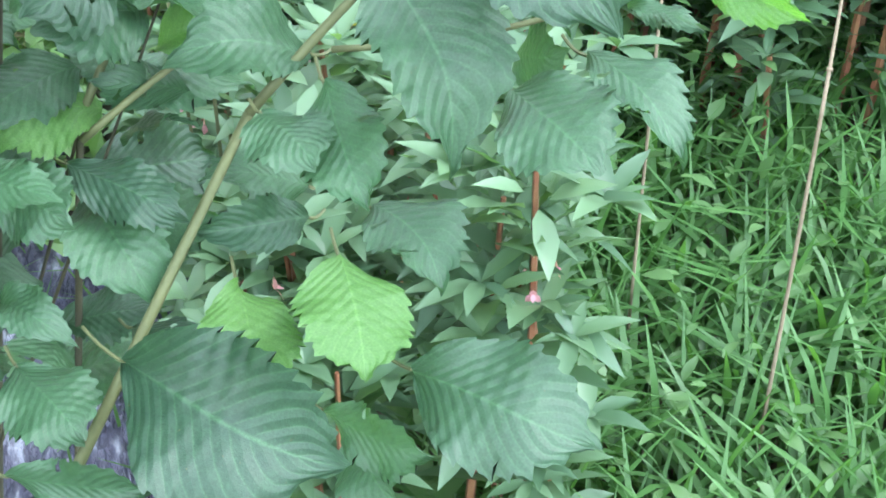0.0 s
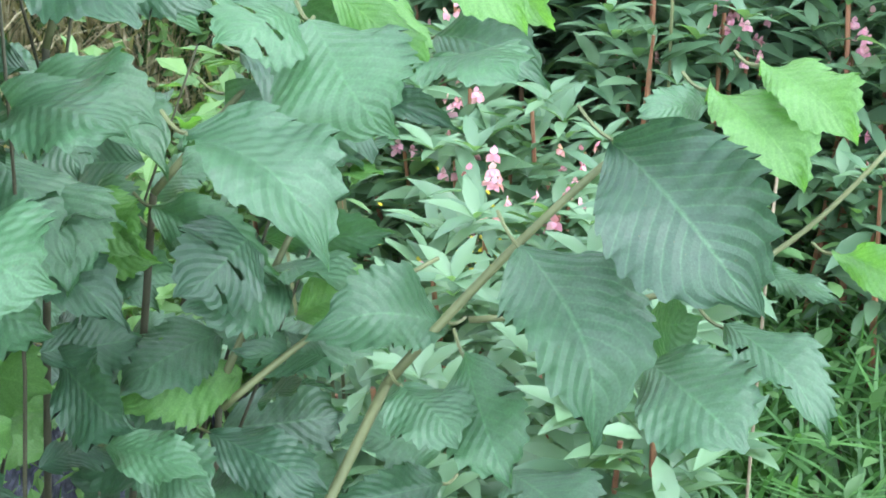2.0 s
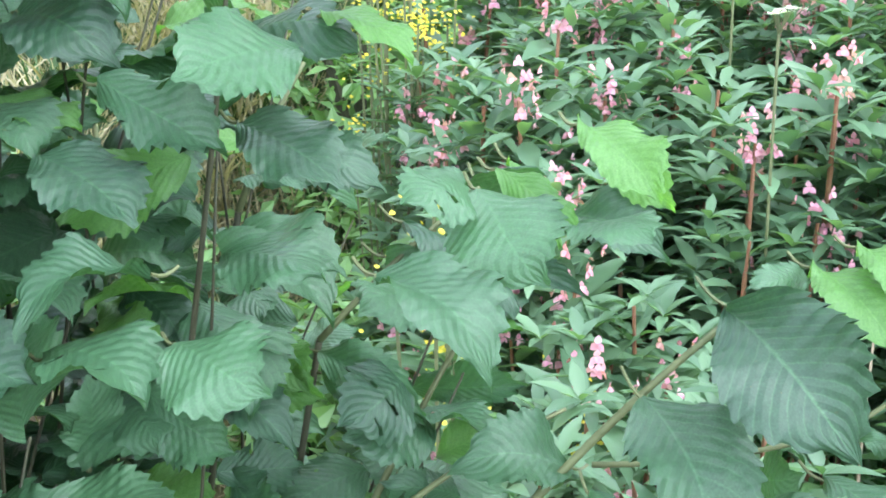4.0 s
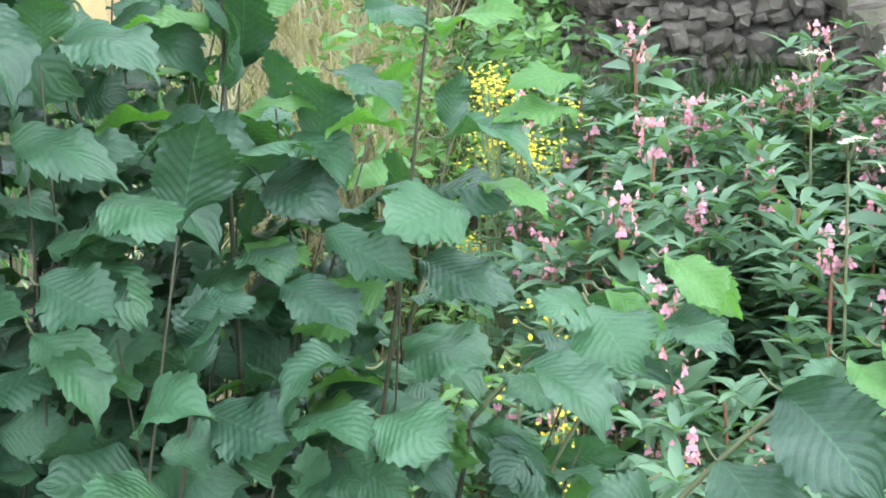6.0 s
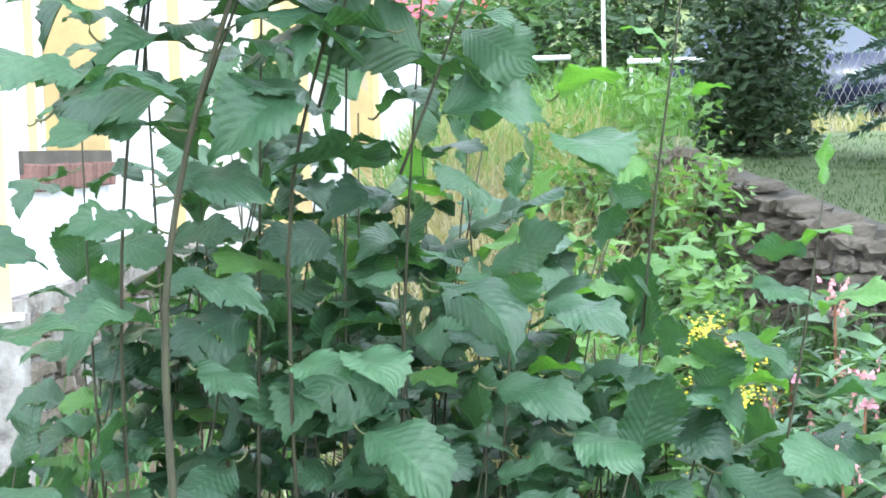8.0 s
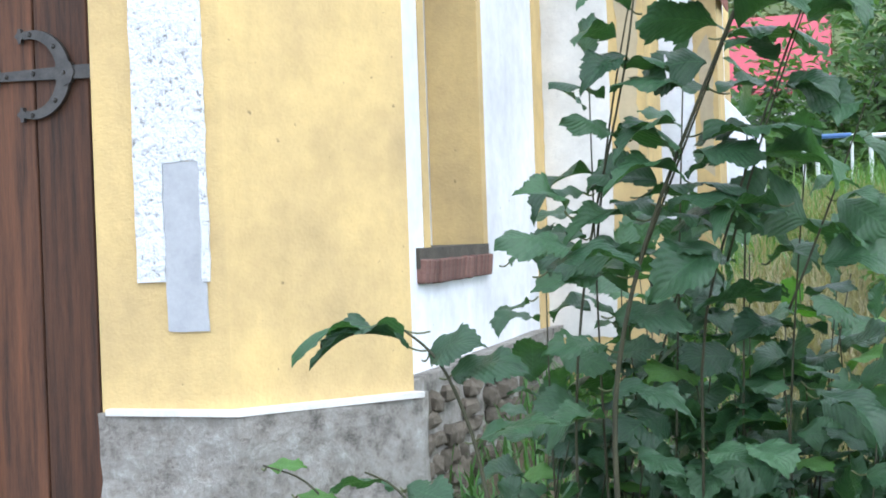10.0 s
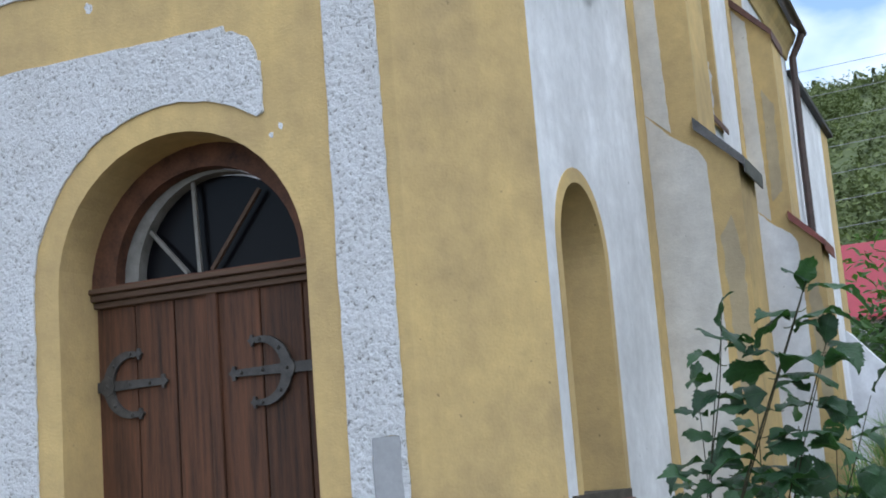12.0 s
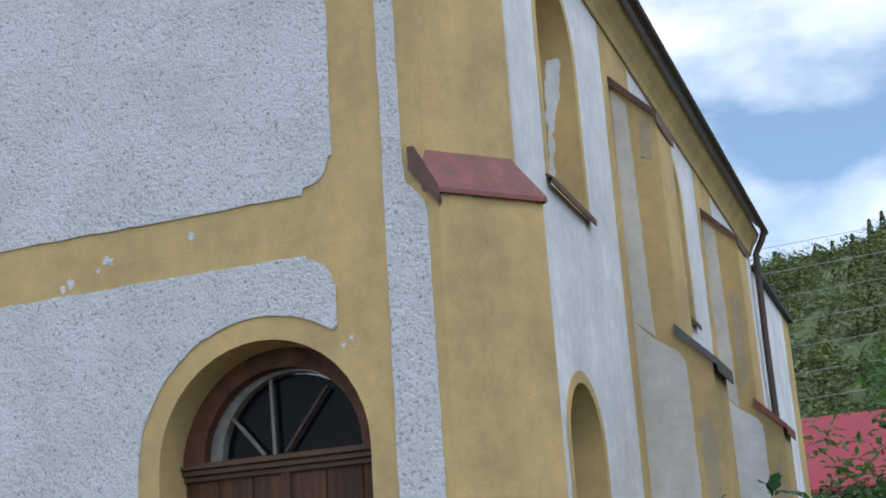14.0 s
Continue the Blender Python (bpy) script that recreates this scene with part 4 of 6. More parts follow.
HIGH2_LEAVES = [
    (3.129, -2.366, 1.06, 3.209, -2.424, 1.022, 0.77, 0),
    (3.159, -2.435, 0.875, 3.215, -2.518, 0.818, 0.81, 0),
    (3.098, -2.422, 0.882, 3.16, -2.489, 0.85, 0.97, 0),
    (3.164, -2.45, 0.787, 3.243, -2.517, 0.771, 0.8, 0),
    (3.113, -2.484, 0.807, 3.185, -2.556, 0.774, 0.94, 0),
    (3.205, -2.402, 0.782, 3.27, -2.464, 0.781, 0.79, 1),
    (3.271, -2.391, 0.772, 3.359, -2.467, 0.752, 0.59, 0),
    (3.127, -2.355, 0.872, 3.218, -2.409, 0.866, 0.36, 0),
    (3.116, -2.378, 1.015, 3.151, -2.452, 0.953, 0.87, 0),
    (3.095, -2.459, 0.797, 3.127, -2.532, 0.774, 1.38, 0),
]
SHRUBA_LEAVES = [
    (2.75, -2.529, 1.351, 2.869, -2.575, 1.271, 0.78, 0),
    (2.892, -2.505, 1.328, 3.002, -2.558, 1.286, 0.75, 0),
    (2.917, -2.577, 1.156, 3.015, -2.637, 1.121, 0.76, 0),
    (2.853, -2.597, 1.11, 2.933, -2.667, 1.039, 0.86, 0),
    (3.27, -2.6, 1.128, 3.18, -2.656, 1.121, 1.12, 0),
    (3.116, -2.577, 1.103, 3.21, -2.65, 1.073, 0.67, 0),
    (3.068, -2.59, 1.054, 3.146, -2.663, 1.017, 0.94, 0),
    (3.217, -2.54, 1.06, 3.295, -2.62, 1.026, 0.79, 0),
    (3.251, -2.564, 1.2, 3.34, -2.639, 1.187, 0.49, 0),
    (3.135, -2.496, 1.27, 3.205, -2.565, 1.229, 0.79, 0),
    (3.084, -2.506, 1.201, 3.147, -2.574, 1.163, 0.86, 0),
    (2.938, -2.512, 1.218, 3.055, -2.571, 1.18, 0.45, 0),
]
SHRUBB_LEAVES = [
    (2.853, -2.496, 1.201, 2.952, -2.55, 1.171, 0.55, 0),
    (2.822, -2.675, 1.039, 2.9, -2.745, 0.977, 0.79, 0),
    (3.153, -2.665, 0.98, 3.066, -2.728, 0.982, 0.68, 0),
    (3.316, -2.653, 0.965, 3.393, -2.746, 0.928, 0.85, 0),
    (3.286, -2.577, 1.148, 3.35, -2.652, 1.13, 0.61, 1),
    (3.4, -2.557, 1.248, 3.315, -2.603, 1.256, 0.59, 1),
    (3.395, -2.561, 1.213, 3.301, -2.606, 1.223, 0.53, 1),
    (3.172, -2.49, 1.34, 3.236, -2.557, 1.313, 0.98, 0),
    (3.231, -2.491, 1.389, 3.287, -2.556, 1.413, 0.97, 1),
    (2.725, -2.665, 1.167, 2.797, -2.717, 1.138, 1.37, 0),
    (2.931, -2.739, 0.953, 3.001, -2.779, 0.999, 1.25, 0),
]
SHRUBC_LEAVES = [
    (2.991, -2.682, 0.945, 3.07, -2.744, 0.938, 1.16, 0),
    (3.075, -2.684, 0.927, 3.158, -2.747, 0.932, 1.21, 0),
    (3.168, -2.683, 0.932, 3.227, -2.755, 0.923, 1.3, 0),
    (3.402, -2.58, 1.006, 3.434, -2.667, 0.958, 1.37, 0),
    (3.479, -2.605, 0.981, 3.52, -2.678, 0.994, 1.35, 0),
    (3.482, -2.584, 1.056, 3.528, -2.671, 1.023, 0.74, 1),
    (3.396, -2.579, 1.006, 3.344, -2.63, 1.015, 1.28, 0),
    (3.42, -2.559, 1.016, 3.472, -2.645, 0.987, 0.48, 1),
    (3.02, -2.534, 1.076, 3.072, -2.598, 1.062, 1.12, 0),
    (3.051, -2.516, 1.151, 3.127, -2.582, 1.127, 0.99, 0),
    (2.826, -2.563, 1.365, 2.918, -2.607, 1.429, 1.01, 0),
]
SHOOTA_LEAVES = [
    (2.143, -2.895, 1.488, 2.004, -3.016, 1.488, 0.35, 0),
    (2.149, -2.894, 1.462, 2.034, -3.003, 1.48, 0.35, 0),
    (2.179, -2.885, 1.446, 2.266, -2.92, 1.473, 1.18, 0),
    (2.213, -2.877, 1.416, 2.344, -2.903, 1.434, 0.71, 0),
    (2.254, -2.876, 1.316, 2.401, -2.9, 1.344, 0.48, 0),
    (2.131, -2.927, 1.245, 2.059, -3.017, 1.269, 0.53, 0),
    (2.148, -2.921, 1.244, 2.233, -2.958, 1.24, 0.99, 0),
    (2.065, -2.966, 1.181, 2.191, -2.979, 1.202, 0.64, 0),
    (1.947, -2.998, 1.287, 2.024, -3.027, 1.298, 0.42, 1),
    (1.991, -2.985, 1.242, 2.073, -3.016, 1.241, 0.45, 1),
]
SHOOTB_LEAVES = [
    (2.452, -2.757, 1.497, 2.584, -2.803, 1.485, 0.54, 0),
    (2.446, -2.766, 1.38, 2.582, -2.812, 1.36, 0.48, 0),
    (2.457, -2.756, 1.561, 2.334, -2.839, 1.543, 0.39, 0),
    (2.473, -2.754, 1.595, 2.613, -2.8, 1.59, 0.43, 0),
    (2.49, -2.754, 1.651, 2.385, -2.83, 1.632, 0.5, 0),
    (2.51, -2.754, 1.691, 2.668, -2.803, 1.692, 0.61, 0),
    (2.499, -2.757, 1.713, 2.428, -2.828, 1.71, 0.78, 0),
    (2.434, -2.772, 1.338, 2.353, -2.852, 1.312, 0.64, 0),
    (2.439, -2.761, 1.444, 2.354, -2.838, 1.451, 0.66, 0),
    (2.392, -2.67, 1.698, 2.333, -2.743, 1.693, 0.47, 0),
    (2.385, -2.667, 1.623, 2.339, -2.737, 1.611, 0.65, 0),
    (2.488, -2.792, 1.284, 2.568, -2.849, 1.255, 0.83, 0),
]
SHRUBD_LEAVES = [
    (2.761, -2.677, 1.356, 2.866, -2.749, 1.305, 0.95, 0),
    (2.889, -2.687, 1.335, 2.98, -2.76, 1.32, 0.92, 0),
    (2.671, -2.703, 1.186, 2.773, -2.779, 1.122, 0.91, 0),
    (2.922, -2.714, 1.185, 2.994, -2.79, 1.163, 1.03, 0),
    (2.594, -2.741, 1.28, 2.665, -2.8, 1.272, 1.21, 0),
    (2.661, -2.737, 1.286, 2.715, -2.8, 1.263, 1.29, 0),
    (2.728, -2.668, 1.635, 2.844, -2.732, 1.602, 0.44, 0),
    (2.915, -2.577, 1.596, 2.99, -2.647, 1.619, 0.99, 1),
    (2.926, -2.578, 1.536, 2.979, -2.645, 1.504, 1.76, 0),
    (2.851, -2.624, 1.443, 2.914, -2.688, 1.476, 1.45, 0),
    (2.688, -2.617, 1.575, 2.766, -2.677, 1.587, 0.98, 0),
    (2.829, -2.696, 1.24, 2.939, -2.77, 1.222, 0.52, 0),
]
SHRUBE_LEAVES = [
    (2.563, -2.526, 1.668, 2.633, -2.582, 1.67, 1.06, 0),
    (2.568, -2.522, 1.554, 2.5, -2.589, 1.569, 0.86, 0),
    (2.55, -2.525, 1.478, 2.612, -2.581, 1.463, 1.18, 0),
    (2.222, -2.527, 1.581, 2.344, -2.562, 1.594, 0.65, 0),
    (2.254, -2.52, 1.511, 2.201, -2.596, 1.472, 0.91, 0),
    (2.608, -2.594, 1.24, 2.563, -2.668, 1.187, 1.14, 0),
    (2.511, -2.72, 1.158, 2.458, -2.799, 1.113, 1.14, 0),
    (2.725, -2.523, 1.39, 2.652, -2.583, 1.404, 0.95, 0),
    (2.848, -2.725, 1.106, 2.928, -2.797, 1.094, 1.02, 0),
    (2.307, -2.809, 1.153, 2.293, -2.882, 1.125, 1.39, 0),
    (2.442, -2.787, 1.133, 2.527, -2.843, 1.11, 0.86, 0),
    (2.806, -2.537, 1.28, 2.747, -2.599, 1.256, 1.24, 0),
]
CROWN_LEAVES = [
    (2.735, -2.8, 2.166, 2.71, -2.867, 2.185, 1.78, 0),
    (2.745, -2.796, 2.147, 2.905, -2.834, 2.082, 0.42, 0),
    (2.707, -2.794, 2.088, 2.592, -2.866, 2.012, 0.78, 0),
    (2.701, -2.792, 2.058, 2.867, -2.834, 2.058, 0.63, 0),
    (2.507, -2.823, 2.041, 2.488, -2.889, 2.044, 1.8, 0),
    (2.514, -2.825, 2.072, 2.582, -2.866, 1.995, 0.75, 0),
    (2.502, -2.819, 1.975, 2.435, -2.896, 1.988, 0.84, 0),
    (2.646, -2.79, 1.932, 2.515, -2.876, 1.95, 0.65, 0),
    (2.645, -2.79, 1.926, 2.797, -2.829, 1.895, 1.08, 0),
    (2.495, -2.816, 1.898, 2.437, -2.889, 1.86, 0.87, 0),
    (2.615, -2.792, 1.847, 2.478, -2.879, 1.854, 0.63, 0),
]
CROWN2_LEAVES = [
    (2.575, -2.798, 1.708, 2.469, -2.88, 1.721, 0.57, 0),
    (2.604, -2.792, 1.78, 2.78, -2.828, 1.759, 0.74, 0),
    (2.478, -2.816, 1.781, 2.403, -2.895, 1.801, 0.47, 0),
    (2.777, -2.778, 2.003, 2.857, -2.825, 1.927, 0.96, 0),
    (2.735, -2.775, 1.859, 2.834, -2.823, 1.792, 0.65, 0),
    (2.793, -2.666, 1.757, 2.879, -2.719, 1.735, 0.8, 0),
    (2.393, -2.837, 1.667, 2.348, -2.91, 1.708, 0.95, 0),
    (2.436, -2.932, 1.61, 2.328, -3.022, 1.619, 0.79, 0),
    (2.549, -2.804, 1.672, 2.697, -2.841, 1.644, 0.53, 0),
    (2.714, -2.778, 1.665, 2.615, -2.854, 1.636, 0.75, 0),
    (2.388, -2.946, 1.577, 2.528, -2.974, 1.598, 0.77, 0),
    (2.798, -2.667, 1.67, 2.881, -2.722, 1.62, 1.06, 0),
]
# ---- stone walls ----
def stone_shape(rng):
    bm = bmesh.new()
    bmesh.ops.create_cube(bm, size=1.0)
    bmesh.ops.bevel(bm, geom=bm.edges, offset=0.24, segments=1, affect="EDGES")
    for v in bm.verts:
        v.co += Vector((rng.uniform(-0.14, 0.14), rng.uniform(-0.08, 0.08), rng.uniform(-0.14, 0.14)))
    me = bpy.data.meshes.new("stone")
    bm.to_mesh(me)
    bm.free()
    me.materials.append(M_STONE)
    return me


srng = random.Random(21)
STONES = [stone_shape(srng) for _ in range(9)]


def stone_wall(a, b, top_a, top_b, low, thick, coping, label):
    """A dry-looking retaining wall from a to b: dark core, stones in wandering courses, earth or coping on top."""
    a, b = Vector((*a, 0)), Vector((*b, 0))
    run = (b - a).length
    d = (b - a) / run
    out = Vector((d.y, -d.x, 0))
    wall = thing("stone_wall", label, "wall", a, "", "structure")
    bm = bmesh.new()
    vs = [bm.verts.new(v) for v in ((0, 0.07, low - 0.4), (run, 0.07, low - 0.4), (run, 0.07, top_b - 0.04), (0, 0.07, top_a - 0.04), (0, thick, low - 0.4), (run, thick, low - 0.4), (run, thick, top_b - 0.04), (0, thick, top_a - 0.04))]
    for f in ((0, 1, 2, 3), (7, 6, 5, 4), (1, 5, 6, 2), (2, 6, 7, 3), (0, 3, 7, 4)):
        bm.faces.new([vs[i] for i in f])
    turn = Matrix.Rotation(math.atan2(d.y, d.x), 4, "Z")
    bmesh.ops.transform(bm, matrix=turn, verts=bm.verts)
    part("core", bm, M_MORTAR, wall)
    z, n = low - 0.2, 0
    while z < max(top_a, top_b) + 0.02:
        h = srng.uniform(0.065, 0.12)
        x = srng.uniform(-0.1, 0.0)
        while x < run:
            w = srng.uniform(0.07, 0.19)
            lid = top_a + (top_b - top_a) * (x + w / 2) / run
            if z + h * 0.6 < lid:
                s = new("stone", STONES[srng.randrange(9)])
                s.parent = wall
                hh = h * srng.uniform(0.7, 1.45)
                s.matrix_basis = turn @ Matrix.Translation((x + w / 2, 0.10 + srng.uniform(-0.03, 0.03), z + h / 2 + srng.uniform(-0.035, 0.035))) @ Euler((srng.uniform(-0.15, 0.15), srng.uniform(-0.28, 0.28), srng.uniform(-0.15, 0.15))).to_matrix().to_4x4() @ Matrix.Diagonal((w * 0.93, 0.24, hh * 0.94, 1))
            x += w
        z += h
    if coping:
        bm = bmesh.new()
        vs = [bm.verts.new(v) for v in ((0, -0.03, top_a), (run, -0.03, top_b), (run, thick, top_b + 0.02), (0, thick, top_a + 0.02))]
        bm.faces.new(vs)
        bmesh.ops.subdivide_edges(bm, edges=bm.edges, cuts=14, use_grid_fill=True)
        for v in bm.verts:
            v.co.z += 0.07 * noise.noise(v.co * 5) + 0.02 * noise.noise(v.co * 19)
            v.co.y += 0.04 * noise.noise(v.co * 3 + Vector((9, 0, 0)))
        r = bmesh.ops.extrude_face_region(bm, geom=list(bm.faces))
        for g in r["geom"]:
            if isinstance(g, bmesh.types.BMVert):
                g.co.z -= 0.09
        bmesh.ops.recalc_face_normals(bm, faces=bm.faces)
        bmesh.ops.transform(bm, matrix=turn, verts=bm.verts)
        part("coping", bm, M_MOSS, wall, "mossy flat coping")
    return wall


stone_wall((4.55, 2.92), (5.50, 2.80), 1.06, 0.97, 0.1, 0.35, False, "low retaining wall of rough grey-brown field stones")
stone_wall((4.02, 6.9), (4.57, 2.98), 1.50, 1.08, 0.3, 0.35, False, "crumbling field-stone wall running back to the lawn")
stone_wall((5.40, 2.80), (5.30, 1.25), 0.97, 0.66, 0.0, 0.36, True, "low stone wall with a broad mossy top")

# field stones that show where the render of the side plinth is lost
for row in range(9):
    y = 0.86 + srng.uniform(0, 0.06)
    while y < 3.2:
        w, h = srng.uniform(0.09, 0.22), srng.uniform(0.08, 0.12)
        if srng.random() < 0.85:
            s = new("stone", STONES[srng.randrange(9)])
            s.parent = side_plinth
            s.matrix_basis = Matrix.Translation((0.888 + srng.uniform(-0.015, 0.015), y + w / 2, 0.06 + row * 0.098 + srng.uniform(-0.015, 0.015))) @ Euler((srng.uniform(-0.25, 0.25), srng.uniform(-0.1, 0.1), math.pi / 2 + srng.uniform(-0.1, 0.1))).to_matrix().to_4x4() @ Matrix.Diagonal((w * 0.9, 0.10, h * 0.9, 1))
        y += w

# ---- far things ----
def clump_mesh(name, mat, count, radius, leaf, rng, squash=1.0, shape="ball", stuff=None):
    """A crown: many small bent blades scattered in an uneven volume with gaps."""
    verts, faces = [], []
    lobes = [(Vector((rng.gauss(0, 0.5), rng.gauss(0, 0.5), rng.gauss(0, 0.45))) * radius, rng.uniform(0.35, 0.6) * radius) for _ in range(16)]
    for _ in range(count):
        c, r = lobes[rng.randrange(16)]
        d = Vector((rng.gauss(0, 1), rng.gauss(0, 1), rng.gauss(0, 1))).normalized()
        p = c + d * r * rng.uniform(0.6, 1.05)
        p.z *= squash
        s = leaf * rng.uniform(0.6, 1.4)
        u = Vector((rng.gauss(0, 1), rng.gauss(0, 1), rng.gauss(0, 0.5))).normalized()
        w = u.cross(d + Vector((0, 0, 0.8))).normalized()
        n = len(verts)
        lift = w.cross(u) * s * 0.18
        verts += [p - u * s, p - w * s * 0.45 + lift, p + u * s, p + w * s * 0.45 + lift]
        faces.append((n, n + 1, n + 2, n + 3))
    me = bpy.data.meshes.new(name)
    me.from_pydata([tuple(v) for v in verts], [], faces)
    me.materials.append(mat)
    return me


def bush(at, radius, squash, mat, label, count, leaf, seed, name="bush", category="bush", group=""):
    rng = random.Random(seed)
    b = thing(name, label, category, at, group)
    crown = new("crown", clump_mesh("crown", mat, count, radius, leaf, rng, squash))
    crown.parent = b
    crown.location = (0, 0, radius * squash * 0.75)
    for _ in range(4):
        part("trunk", tube(bmesh.new(), bend((rng.uniform(-0.1, 0.1), rng.uniform(-0.1, 0.1), -0.1), (rng.uniform(-0.5, 0.5) * radius, rng.uniform(-0.5, 0.5) * radius, radius * squash), 0.08), [0.05 - 0.004 * i for i in range(10)], 6), M_BARK, b)
    return b


def gz(x, y):
    return height(x, y)


bush((5.35, 9.4, gz(5.35, 9.4) - 0.1), 0.95, 1.7, M_DARKBUSH, "dense dark green round conifer bush on the lawn", 8000, 0.055, 31)
bush((3.55, 4.9, gz(3.55, 4.9)), 0.62, 1.25, M_LIGHTBUSH, "light green young bush with small round leaves", 1900, 0.05, 32)
bush((3.75, 3.3, gz(3.75, 3.3)), 0.5, 0.9, M_WEED, "light green young bush with small round leaves", 1300, 0.045, 33)
bush((3.50, 1.5, gz(3.50, 1.5)), 0.52, 1.75, M_LIGHTBUSH, "slender light green bush with small round leaves", 2000, 0.04, 34)
bush((3.15, -0.25, -0.95), 0.42, 1.65, M_LIGHTBUSH, "tangle of light green herbs by the stream", 1100, 0.045, 35)
bush((3.25, 0.6, gz(3.25, 0.6)), 0.40, 1.6, M_LIGHTBUSH, "tangle of light green herbs by the stream", 1100, 0.04, 36)
for i, (x, y, r) in enumerate(((3.2, 21, 2.2), (5.6, 22, 2.6), (8.4, 22, 2.4), (11.5, 22, 2.8), (15, 23, 3.0), (0.9, 24, 1.65))):
    bush((x, y, gz(x, y)), r, 1.15, M_DARKBUSH if i % 2 else M_WEED, "broad green hedge shrub behind the road", 4200, 0.12, 40 + i, group="hedge beyond the road")


def spruce(at, height_m, seed):
    """A blue spruce: trunk and drooping tiers of boughs, each bough fringed with needles."""
    rng = random.Random(seed)
    t = thing("spruce_tree", "blue-green spruce with drooping tiered boughs", "tree", at)
    part("trunk", tube(bmesh.new(), [(0, 0, -0.1), (0.01, 0, height_m * 0.5), (0, 0.01, height_m)], [0.06, 0.045, 0.01], 8), M_GREENPOST, t, "slim trunk")
    for k in range(9):
        z0 = 0.55 + k * (height_m - 0.6) / 9
        for j in range(6):
            a = rng.uniform(0, math.tau)
            run = (1.35 - 0.12 * k) * rng.uniform(0.7, 1.1)
            verts, faces = [], []
            for i in range(300):
                f = rng.random()
                side = rng.uniform(-1, 1) * 0.22 * (1.1 - f)
                p = Vector((f * run, side, -0.22 * f * f * run - 0.06 * abs(side) + 0.05 * f))
                d = Vector((rng.uniform(0.2, 1), rng.uniform(-1, 1), rng.uniform(-0.7, 0.3))).normalized() * 0.085
                w = d.cross(Vector((rng.uniform(-1, 1), rng.uniform(-1, 1), 1))).normalized() * 0.016
                n = len(verts)
                verts += [tuple(p - w), tuple(p + w), tuple(p + d + w * 0.3), tuple(p + d - w * 0.3)]
                faces.append((n, n + 1, n + 2, n + 3))
            me = bpy.data.meshes.new("bough")
            me.from_pydata(verts, [], faces)
            me.materials.append(M_SPRUCE)
            o = new("bough", me)
            o.parent = t
            o.location = (0, 0, z0)
            o.rotation_euler = (0, 0, a)
    return t


spruce((6.95, 8.05, gz(6.95, 8.05)), 2.6, 51)
trunk = thing("tree_trunk", "garden tree with a dark trunk and a spreading crown", "tree", (6.35, 4.4, gz(6.35, 4.4)))
part("trunk", tube(bmesh.new(), [(0, 0, -0.1), (0.01, 0, 0.05), (0, 0, 0.3), (0.02, 0, 1.2), (0, 0.02, 3.0)], [0.30, 0.21, 0.17, 0.155, 0.13], 12), M_TRUNK, trunk, "", True)
crown = new("crown", clump_mesh("crown", M_DARKBUSH, 9000, 2.6, 0.18, random.Random(52), 0.6))
crown.parent = trunk
crown.location = (0.7, 0.2, 3.9)


